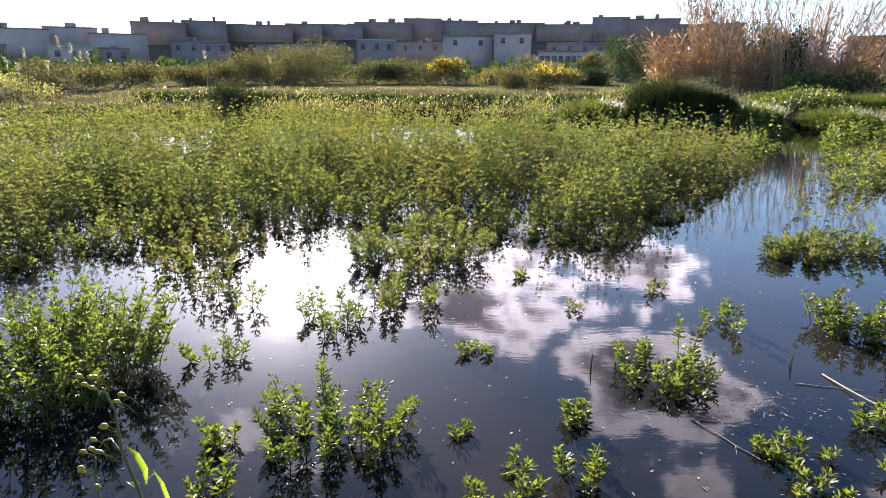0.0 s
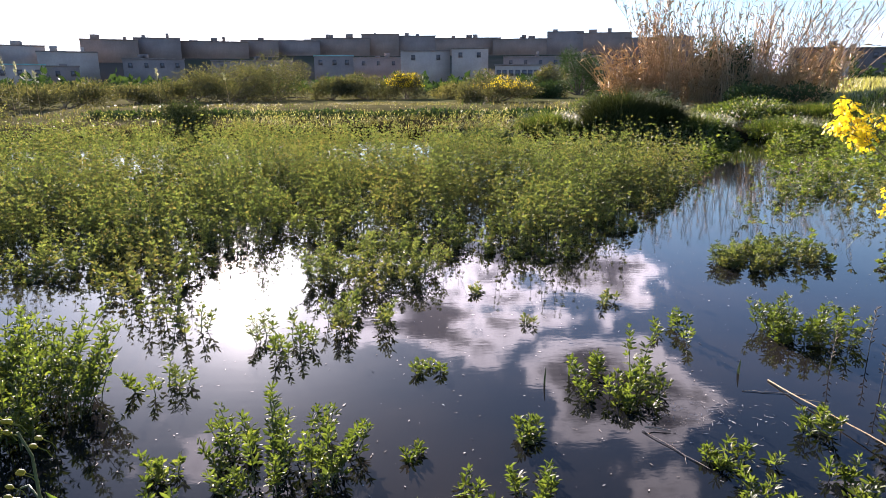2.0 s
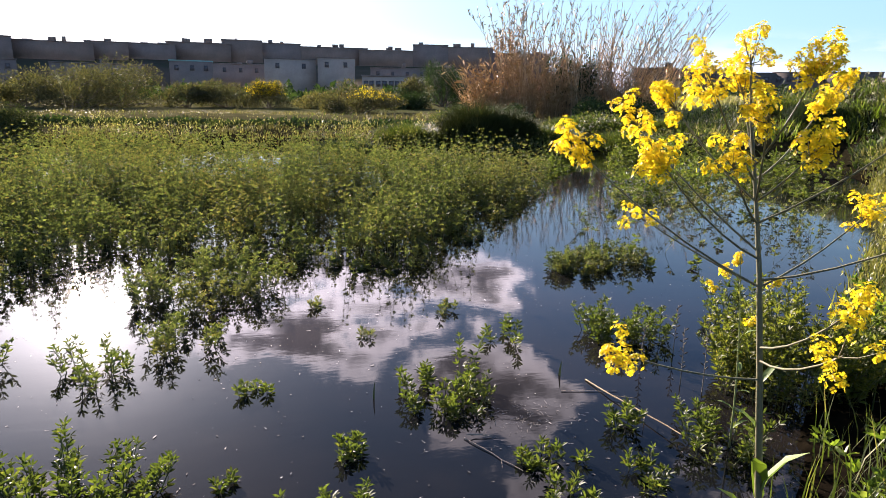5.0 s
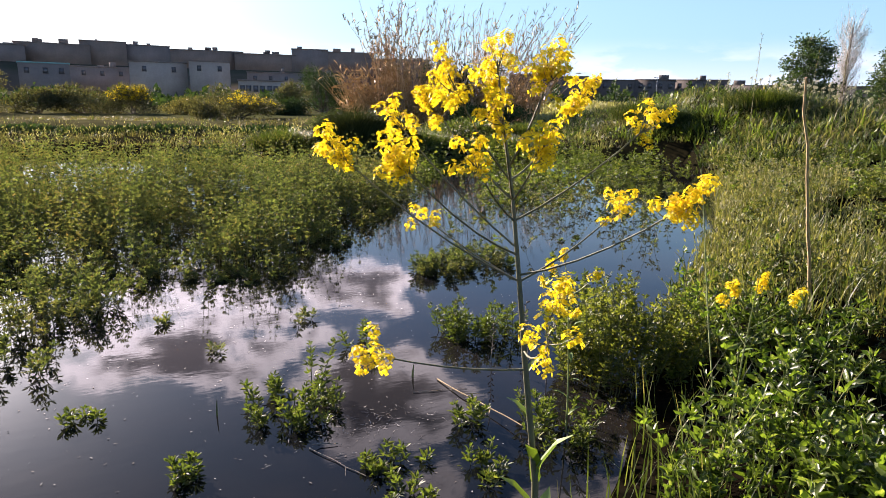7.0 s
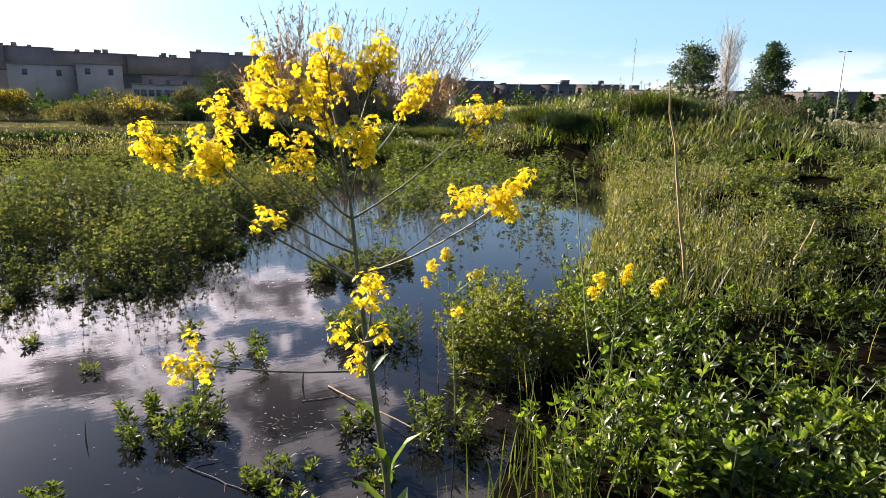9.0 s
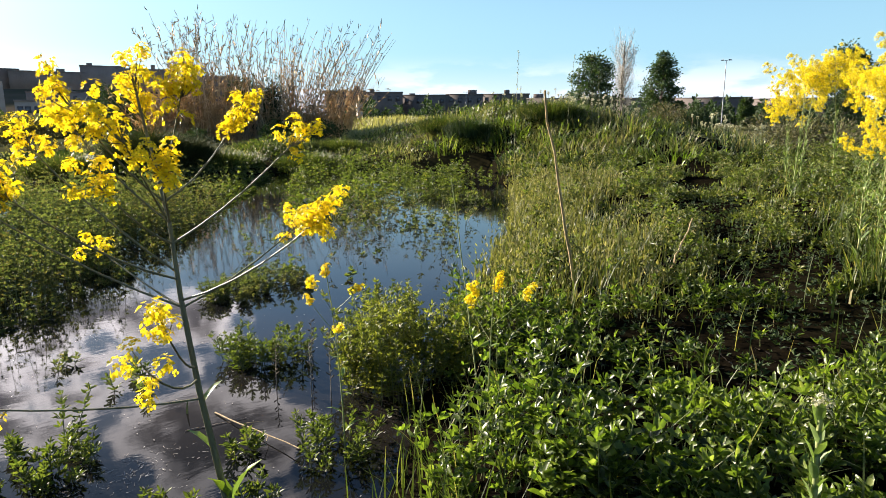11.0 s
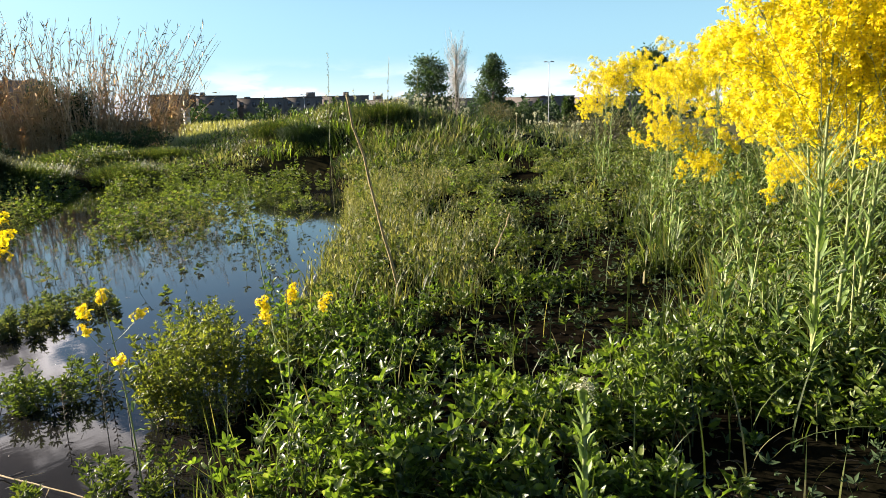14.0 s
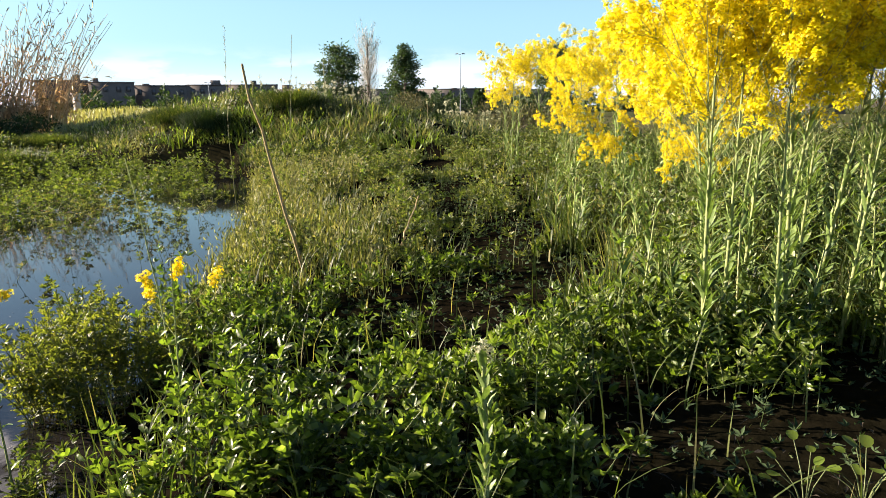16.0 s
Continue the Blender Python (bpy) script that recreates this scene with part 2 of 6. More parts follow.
TREELEAF = leaf_material("tree_leaf", (0.025, 0.055, 0.018), (0.075, 0.125, 0.04), (0.12, 0.15, 0.05), through_light=0.3, patch=0.6)
DARKLEAF = leaf_material("dark_leaf", (0.018, 0.038, 0.014), (0.05, 0.085, 0.03), (0.09, 0.11, 0.04), through_light=0.25, rough=0.85, patch=0.5)
SCRUB = leaf_material("scrub_leaf", (0.06, 0.062, 0.032), (0.145, 0.138, 0.075), (0.24, 0.20, 0.11), rough=0.8, patch=0.3, through_light=0.3)
RUSH = leaf_material("rush_leaf", (0.034, 0.048, 0.022), (0.095, 0.115, 0.048), (0.17, 0.16, 0.08), through_light=0.12, rough=0.9, patch=0.8, spec=0.08)
BARK = plain_material("bark", (0.08, 0.06, 0.045), (0.19, 0.155, 0.12), 4, bump=0.7)
DEBRIS = plain_material("floating_litter", (0.10, 0.085, 0.07), (0.36, 0.34, 0.31), 60, island=0.7)
PLASTER = [plain_material("plaster_" + n_, a_, b_, 0.25, dist=0.03) for n_, a_, b_ in (
    ("tan", (0.20, 0.15, 0.12), (0.28, 0.21, 0.165)), ("grey", (0.19, 0.155, 0.135), (0.26, 0.215, 0.19)), ("pale", (0.33, 0.27, 0.225), (0.44, 0.365, 0.30)))]
ROOFING = plain_material("roofing", (0.16, 0.13, 0.11), (0.26, 0.21, 0.18), 0.5)
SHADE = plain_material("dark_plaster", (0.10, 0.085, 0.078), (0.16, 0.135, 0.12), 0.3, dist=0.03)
TEAL = plain_material("teal_sheet", (0.16, 0.36, 0.34), (0.26, 0.48, 0.45), 0.6)
GLASS = plain_material("dark_pane", (0.07, 0.07, 0.075), (0.12, 0.11, 0.11), 2.0, rough=0.15, bump=0.02, spec=0.6)
CONCRETE = plain_material("weathered_concrete", (0.30, 0.28, 0.25), (0.45, 0.42, 0.38), 3.0)
METAL = plain_material("galvanised_steel", (0.22, 0.23, 0.24), (0.34, 0.35, 0.36), 3.0, rough=0.5)

# ---- geometry helpers ----
rng = np.random.default_rng(7)


def U(lo, hi, n=None):
    return rng.uniform(lo, hi, n)


def unit(v):
    return v / np.maximum(np.linalg.norm(v, axis=-1, keepdims=True), 1e-9)


class Geo:
    """Collects vertex and face arrays; every face array has a material slot."""

    def __init__(self):
        self.v, self.f, self.s, self.n = [], [], [], 0

    def add(self, verts, faces, slot=0):
        verts = np.asarray(verts, float).reshape(-1, 3)
        faces = np.asarray(faces, int)
        self.v.append(verts)
        self.f.append(faces + self.n)
        self.s.append(slot)
        self.n += len(verts)
        return self

    def mesh(self, name, mats, smooth=False):
        me = bpy.data.meshes.new(name)
        v = np.concatenate(self.v)
        me.vertices.add(len(v))
        me.vertices.foreach_set("co", v.ravel())
        loops = np.concatenate([f.ravel() for f in self.f])
        sizes = np.concatenate([np.full(len(f), f.shape[1]) for f in self.f])
        slots = np.concatenate([np.full(len(f), s) for f, s in zip(self.f, self.s)])
        me.loops.add(len(loops))
        me.loops.foreach_set("vertex_index", loops.astype(np.int32))
        me.polygons.add(len(sizes))
        me.polygons.foreach_set("loop_start", (np.cumsum(sizes) - sizes).astype(np.int32))
        me.polygons.foreach_set("material_index", slots.astype(np.int32))
        if smooth:
            me.polygons.foreach_set("use_smooth", np.ones(len(sizes), bool))
        for m in mats:
            me.materials.append(m)
        me.update(calc_edges=True)
        me.validate()
        return me


def part(name, geo, mats, parent=None, label="", at=None, smooth=False):
    """One mesh object from a Geo, under a thing or a part where one is given."""
    me = geo if isinstance(geo, bpy.types.Mesh) else geo.mesh(name, mats if isinstance(mats, (list, tuple)) else [mats], smooth)
    ob = new(name, me)
    if parent is not None:
        ob.parent = parent
    if at is not None:
        ob.matrix_basis = at
    if label:
        tagged(ob, label)
    return ob


def thing(name, label, category, at=(0, 0, 0), group="", turn=0.0, size=1.0):
    ob = new(name)
    ob.empty_display_size = 0.05
    ob.matrix_basis = pose(*at, 0, 0, turn) @ Matrix.Scale(size, 4)
    return tagged(ob, label, category, group)


def tubes(geo, paths, radii, sides=3, slot=0, cap=True):
    """paths (n, k, 3), radii (n, k) or (k,): tapered rods."""
    paths = np.asarray(paths, float)
    n, k, _ = paths.shape
    radii = np.broadcast_to(np.asarray(radii, float), (n, k))
    t = unit(paths[:, -1] - paths[:, 0])
    ref = np.where(np.abs(t[:, 2:3]) > 0.8, [[1.0, 0, 0]], [[0, 0, 1.0]])
    a = unit(np.cross(t, ref))
    b = np.cross(t, a)
    ang = np.arange(sides) * 2 * np.pi / sides
    ring = np.cos(ang)[None, None, :, None] * a[:, None, None, :] + np.sin(ang)[None, None, :, None] * b[:, None, None, :]
    v = paths[:, :, None, :] + ring * radii[:, :, None, None]
    idx = np.arange(n * k * sides).reshape(n, k, sides)
    nxt = np.roll(idx, -1, axis=2)
    q = np.stack([idx[:, :-1], nxt[:, :-1], nxt[:, 1:], idx[:, 1:]], -1).reshape(-1, 4)
    geo.add(v, q, slot)
    if cap:
        geo.add(v[:, -1], np.arange(n * sides).reshape(n, sides), slot)
    return geo


def leaves(geo, P, D, N, L, W, seg=1, slot=0, fold=0.25, droop=0.15, widest=0.45):
    """Pointed leaves from P along D with upper side N."""
    n = len(P)
    D = unit(D)
    S = unit(np.cross(D, N))
    N = np.cross(S, D)
    L, W = np.broadcast_to(L, n)[:, None], np.broadcast_to(W, n)[:, None]
    if seg == 1:
        mid = P + D * L * widest
        v = np.stack([P, mid + S * W / 2 + N * W * fold, P + D * L - N * L * droop, mid - S * W / 2 + N * W * fold], 1)
        i = np.arange(n)[:, None] * 4
        geo.add(v, np.concatenate([i + [0, 1, 2], i + [0, 2, 3]]), slot)
    else:
        m1, m2 = P + D * L * 0.35, P + D * L * 0.75 - N * L * droop * 0.4
        v = np.stack([P, m1 + S * W * 0.48 + N * W * fold, m2 + S * W * 0.42 + N * W * fold * 0.8,
                      P + D * L - N * L * droop, m2 - S * W * 0.42 + N * W * fold * 0.8, m1 - S * W * 0.48 + N * W * fold, m1, m2], 1)
        i = np.arange(n)[:, None] * 8
        geo.add(v, np.concatenate([i + [0, 1, 6], i + [0, 6, 5], i + [2, 3, 7], i + [7, 3, 4]]), slot)
        geo.add(v, np.concatenate([i + [1, 2, 7, 6], i + [6, 7, 4, 5]]), slot)
    return geo


def blades(geo, P, az, H, W, bend, slot=0, k=3):
    """Grass blades: tapering strips that bow over."""
    n = len(P)
    out = np.stack([np.cos(az), np.sin(az), np.zeros(n)], 1)
    side = np.stack([-np.sin(az), np.cos(az), np.zeros(n)], 1)
    u = np.linspace(0, 1, k + 1)[:-1]
    H, W, bend = (np.broadcast_to(a, n)[:, None, None] for a in (H, W, bend))

    def spine(x):
        return (P[:, None, :] + out[:, None, :] * (bend * H) * (x ** 2)[None, :, None] + np.array([0, 0, 1.0]) * H * x[None, :, None] * (1 - 0.35 * bend * x[None, :, None]))
    c = spine(u)
    half = side[:, None, :] * W * (1 - u ** 2 * 0.8)[None, :, None] / 2
    tip = spine(np.array([1.0]))
    v = np.concatenate([np.stack([c - half, c + half], 2).reshape(n, -1, 3), tip], 1)
    m = 2 * k + 1
    i = np.arange(n)[:, None] * m
    qs = [i + [2 * j, 2 * j + 1, 2 * j + 3, 2 * j + 2] for j in range(k - 1)]
    if qs:
        geo.add(v, np.concatenate(qs), slot)
        geo.add(v, i + [2 * k - 2, 2 * k - 1, 2 * k], slot)
    else:
        geo.add(v, i + [0, 1, 2], slot)
    return geo


def alfalfa(geo, P, H, lean, nodes=7, size=0.024, seg=1, stem_slot=1, leaf_slot=0, low=0.15, stems=True, fill=1.0, wide=0.36):
    """Leafy stems with three-part leaves up to the tip. P (n,3), H (n,), lean (n,2)."""
    n = len(P)
    u4 = np.linspace(0, 1, 4)
    lean3 = np.concatenate([lean, np.zeros((n, 1))], 1)
    wob = rng.normal(0, 0.03, (n, 4, 3)) * np.array([1, 1, 0]) * (u4 ** 1.0)[None, :, None]

    def along(u):   # u (n,m)
        return P[:, None, :] + lean3[:, None, :] * (H[:, None] * u ** 1.6)[:, :, None] + np.array([0, 0, 1.0]) * (H[:, None] * u)[:, :, None]
    if stems:
        tubes(geo, along(np.tile(u4, (n, 1))), np.linspace(0.0022, 0.0011, 4), 3, stem_slot, cap=False)
    u = np.clip(np.linspace(low, 1.0, nodes)[None, :] + rng.normal(0, 0.03, (n, nodes)), 0.02, 1.0)
    base = along(u)
    az = (np.arange(nodes) * 2.4)[None, :] + U(0, 6.28, (n, 1)) + rng.normal(0, 0.4, (n, nodes))
    el = 0.62 + 0.55 * u + rng.normal(0, 0.25, (n, nodes))
    out = np.stack([np.cos(az) * np.cos(el), np.sin(az) * np.cos(el), np.sin(el)], -1)
    pet = (0.02 * (1.2 - 0.7 * u))[:, :, None] * (size / 0.024)
    knot = base + out * pet
    up = np.array([0, 0, 1.0])
    sd = unit(np.cross(out, up) + 1e-6)
    nm = np.cross(sd, out)
    ls = size * (0.65 + 0.5 * np.sin(np.pi * np.clip(u * 0.9, 0, 1))) * U(0.75, 1.25, (n, nodes))
    if fill < 1.0:
        ls = np.where(U(0, 1, (n, nodes)) < fill, ls, 0.001)
    for turn in (0.0, 1.05, -1.05):
        d = out * math.cos(turn) + sd * math.sin(turn) + up * 0.15 + rng.normal(0, 0.16, out.shape)
        nn = nm + rng.normal(0, 0.5, out.shape)
        keep = (ls > 0.002).ravel()
        leaves(geo, knot.reshape(-1, 3)[keep], d.reshape(-1, 3)[keep], nn.reshape(-1, 3)[keep], ls.ravel()[keep], ls.ravel()[keep] * wide, seg, leaf_slot)
    return geo


# ---- the lie of the land ----
POND = np.array([(-30, -8), (-6, -0.6), (-1.6, 0.55), (0.2, 0.75), (1.05, 0.95), (1.75, 1.4), (2.12, 1.75), (2.65, 2.2), (3.1, 2.6), (3.75, 3.05), (4.5, 3.6), (5.2, 4.15), (6.3, 5.05),
                 (8.4, 7.1), (9.6, 8.6), (11.2, 10.4), (10.9, 11.3), (9.9, 12.8), (8.6, 13.6), (6.5, 13.4), (5.5, 13.2), (2.0, 14.4), (-8, 15.6), (-30, 17)], float)


def shore(x, y):
    """Distance to the water's edge; positive on land."""
    p = np.stack([np.asarray(x, float), np.asarray(y, float)], -1)
    a, b = POND, np.roll(POND, -1, 0)
    best = np.full(p.shape[:-1], 1e9)
    inside = np.zeros(p.shape[:-1], bool)
    for (ax, ay), (bx, by) in zip(a, b):
        dx, dy = bx - ax, by - ay
        t = np.clip(((p[..., 0] - ax) * dx + (p[..., 1] - ay) * dy) / (dx * dx + dy * dy), 0, 1)
        best = np.minimum(best, np.hypot(p[..., 0] - ax - t * dx, p[..., 1] - ay - t * dy))
        if ay != by:
            inside ^= ((ay > p[..., 1]) != (by > p[..., 1])) & (p[..., 0] < ax + (p[..., 1] - ay) * dx / dy)
    return np.where(inside, -best, best)


def sstep(v, lo, hi):
    t = np.clip((v - lo) / (hi - lo), 0, 1)
    return t * t * (3 - 2 * t)


def bump(x, y, cx, cy, rx, ry, turn, h):
    c, s = math.cos(radians(turn)), math.sin(radians(turn))
    u, v = ((x - cx) * c + (y - cy) * s) / rx, (-(x - cx) * s + (y - cy) * c) / ry
    return h * np.exp(-(u * u + v * v))


def height(x, y):
    x, y = np.asarray(x, float), np.asarray(y, float)
    d = shore(x, y)
    r, az = np.hypot(x, y), np.degrees(np.arctan2(x, y))
    land = 0.02 + 0.13 * sstep(d, 0, 0.5) + 0.14 * sstep(d, 0.3, 4)
    land = land + bump(x, y, 14.2, 13.0, 6.5, 2.2, 80, 1.06) + bump(x, y, 17, 8.0, 5, 2.5, -10, 0.3)
    land = land + bump(x, y, 12.4, 11.9, 2.4, 2.0, 45, 0.30)
    land = land + bump(x, y, 0, 21, 16, 1.2, -4, 0.22) + bump(x, y, 19.5, 25.0, 6.5, 4.0, -38, 0.85)
    h = np.where(d > 0, land, np.maximum(-0.30, d * 0.35))
    h = h + 0.025 * np.sin(x * 2.7 + 1.3 * np.sin(y * 1.9)) * np.sin(y * 2.3 + x) * sstep(d, 0.2, 1.5)
    town = sstep(az, -75, -45) * (1 - sstep(az, 16, 34))
    h = h + 11.0 * sstep(r, 190, 262) * town + 2.0 * sstep(r, 200, 400)
    h = h + (12 * sstep(r, 900, 2600) * (0.6 + 0.4 * np.sin(az * 0.11) * np.sin(az * 0.043 + 1)))
    return h


def ground():
    rings = np.concatenate([np.linspace(0.15, 6, 50), np.geomspace(6.1, 16, 45), np.geomspace(16.5, 4200, 90)])
    na = 256
    az = np.arange(na) * 2 * np.pi / na
    x, y = np.outer(rings, np.sin(az)), np.outer(rings, np.cos(az))
    v = np.stack([x, y, height(x, y)], -1).reshape(-1, 3)
    i = np.arange(len(rings) * na).reshape(len(rings), na)
    j = np.roll(i, -1, 1)
    g = Geo().add(np.concatenate([v, [[0, 0, float(height(0, 0))]]]), np.stack([i[:-1], i[1:], j[1:], j[:-1]], -1).reshape(-1, 4))
    g.f.append(np.stack([np.full(na, len(v)), i[0], j[0]], -1))
    g.s.append(0)
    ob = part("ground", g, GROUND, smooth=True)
    tagged(ob, "damp soil bank, shade between herbs in its colour, and rough open grassland", "ground", kind="structure")
    ring = POND * 1.0
    c = ring.mean(0)
    out = c + (ring - c) * 1.06
    wv = [(*p, 0.0) for p in out]
    g = Geo().add(wv, [list(range(len(wv)))])
    tagged(part("water", g, WATER), "still dark pond water mirroring cloudy sky", "water", kind="structure")


ground()


def on_ground(x, y, sink=0.0):
    return np.stack([x, y, np.maximum(height(x, y), -0.12) - sink], -1)


def field_cover(x, y):
    """How thickly the flooded crop stands at a place in the pond."""
    near = np.interp(x, (-6, -2.6, -2.1, -1.7, -1.45, -1.25, -1.05, -0.6, 0.2, 0.6, 0.9, 1.3, 1.7, 2.36, 3.2), (3.0, 3.5, 4.0, 3.6, 3.4, 4.2, 5.0, 4.75, 4.3, 4.3, 4.1, 4.3, 4.65, 5.75, 7.0))
    c = sstep(y - near, -0.25, 0.25) * (1 - sstep(x - 0.62 * y + 1.1, -0.25, 0.15))
    r, az = np.hypot(x, y), np.degrees(np.arctan2(x, y))
    right = np.interp(r, (7.2, 8, 9, 10.5, 13, 16), (35, 37.5, 40.5, 44, 47, 48))
    c = np.maximum(c, 0.9 * sstep(az, 29.3, 31) * (1 - sstep(az, right - 1, right + 1)) * sstep(r, 7.2, 8.2))
    for cx, cy, rx, ry in ((5.2, 5.6, 0.4, 0.2), (6.9, 6.6, 0.4, 0.3), (3.75, 4.6, 0.35, 0.2), (3.0, 4.0, 0.22, 0.18)):
        c = np.maximum(c, 1.25 * np.exp(-((x - cx) / rx) ** 2 - ((y - cy) / ry) ** 2))
    c = c * (1 - 0.9 * np.exp(-((x + 0.42) / 0.22) ** 2 - ((y - 6.1) / 0.5) ** 2)) * (1 - 0.6 * np.exp(-((x - 0.45) / 0.25) ** 2 - ((y - 4.9) / 0.2) ** 2))
    open_lane = sstep(x - 0.62 * y + 1.1, -0.1, 0.15) * (1 - sstep(az, 29, 30.5)) * (1 - sstep(y, 12.6, 13.2))   # open water between the two stands
    c = np.maximum(c, sstep(y, 11.0, 12.5) * (1 - open_lane))
    return sstep(c + 0.32 * patchy(x, y, 5.0, 1.0) * np.exp(-((c - 0.5) / 0.4) ** 2) + 0.2 * patchy(x, y, 11.0, 4.0), 0.32, 0.62)


def patchy(x, y, f, seed):
    return np.sin(f * x + seed + 1.7 * np.sin(f * 0.7 * y + seed * 2)) * np.sin(f * 1.1 * y + 1.3 * np.sin(f * 0.8 * x + seed))


def crop():
    g = Geo()
    n = 41000
    r, a = np.sqrt(U(2.3 ** 2, 16.5 ** 2, n)), np.radians(U(-52, 60, n))
    r[:15000] = np.sqrt(U(3.2 ** 2, 8.5 ** 2, 15000))   # thicker where it is seen near
    x, y = r * np.sin(a), r * np.cos(a)
    d = shore(x, y)
    ok = (d < 0.1) & (U(0, 1, n) < field_cover(x, y) * np.where(r > 9, 0.7, 0.55 + 0.3 * field_cover(x, y - 0.6)) * np.where((x > 0.47 * y) & (y < 11.5), 0.2 + 0.5 * sstep(r, 7.2, 10.5), 1.0))
    x, y, r = x[ok], y[ok], r[ok]
    print("crop stems", len(x))
    # the crop grows in tufts with dark water between: stems shorten and thin out away from a tuft's middle
    m = 1900
    rc, ac = np.sqrt(U(2.5 ** 2, 16.5 ** 2, m)), np.radians(U(-52, 60, m))
    rc[:700] = np.sqrt(U(3.0 ** 2, 9 ** 2, 700))
    cx, cy, ch = rc * np.sin(ac), rc * np.cos(ac), U(0.5, 1.7, m)
    d2 = np.stack([(x - a_) ** 2 + (y - b_) ** 2 for a_, b_ in zip(cx, cy)], 1)
    k = d2.argmin(1)
    d2 = d2[np.arange(len(x)), k]
    d2 = d2 / np.where(r > 8, 2.2, 1.0)
    hmul = ch[k] * np.clip(1.2 - 20.0 * d2, 0.25, 1.15) * (1 + 0.35 * patchy(x, y, 1.9, 2.0))
    hmul = hmul * (0.4 + 0.6 * field_cover(x, y - 0.35)) * np.where((x > 0.47 * y) & (y < 11.5), 0.62, 1.0)   # lower along the open water
    keep = U(0, 1, len(x)) < np.clip(1.5 - 24.0 * d2, 0.06, 1)
    x, y, r, hmul = x[keep], y[keep], r[keep], hmul[keep]
    hmul = np.where(U(0, 1, len(x)) < 0.08, np.maximum(hmul, U(0.8, 1.4, len(x))), hmul)   # sprigs that stand clear
    for lo, hi, nodes, size in ((0, 5.8, 9, 0.026), (5.8, 9, 8, 0.028), (9, 99, 6, 0.039)):
        inlet = x > 0.47 * y   # fresher, broader-leaved growth in the inlet
        for side, slot, grow in ((~inlet, 0, 1.0), (inlet, 2, 1.2)):
            m = (r >= lo) & (r < hi) & side
            k = m.sum()
            if k:
                alfalfa(g, np.stack([x[m], y[m], np.full(k, -0.03)], 1), U(0.16, 0.40, k) * hmul[m], rng.normal(0, 0.14, (k, 2)), nodes, size * grow, leaf_slot=slot, low=0.12, stems=lo < 9, wide=0.5)
    # single thin sprigs over the open water of the inlet
    k = 520
    r, a = np.sqrt(U(5.3 ** 2, 10.0 ** 2, k)), np.radians(U(29, 47, k))
    x, y = r * np.sin(a), r * np.cos(a)
    ok = (shore(x, y) < -0.15) & (patchy(x, y, 2.6, 6.0) > 0.0)
    x, y = x[ok], y[ok]
    k = len(x)
    alfalfa(g, np.stack([x, y, np.full(k, -0.03)], 1), U(0.1, 0.28, k), rng.normal(0, 0.35, (k, 2)), 5, 0.034, low=0.5, fill=0.75)
    tagged(part("flooded_alfalfa", g, [ALFALFA, STEM, SPROUT]), "dense flooded alfalfa crop, leafy green stems standing in water", "crop", kind="stuff")


crop()


def clump(at, radius, stems, tall, label, seg=2, size=0.028, lean=0.4, mats=None):
    """One water plant: a tuft of leafy stems; returns the thing."""
    t = thing("alfalfa_plant", label, "plant", at, "alfalfa plants in the water")
    u = np.linspace(0, 1, 4)[:, None]
    for _ in range(stems):
        rr, a = radius * math.sqrt(U(0, 1)), U(0, 6.28)
        P = np.array([rr * math.cos(a), rr * math.sin(a), -0.05])
        ln = np.array([math.cos(a), math.sin(a)]) * lean * rr / radius + rng.normal(0, 0.12, 2)
        H = tall * 0.9 * U(0.5, 1.1) * (1 - 0.3 * (rr / radius) ** 2) + 0.05
        spine = P + np.array([*ln, 0]) * H * u ** 1.6 + np.array([0, 0, 1.0]) * H * u
        st = part("stem", tubes(Geo(), [spine], np.linspace(0.0026, 0.0013, 4), 4), STEM, t)
        nodes = int(8 + H * 36)
        part("leaves", alfalfa(Geo(), P[None], np.array([H]), ln[None], nodes, size, seg, stems=False, low=0.25, wide=0.32), mats or SPROUT, st)
    return t


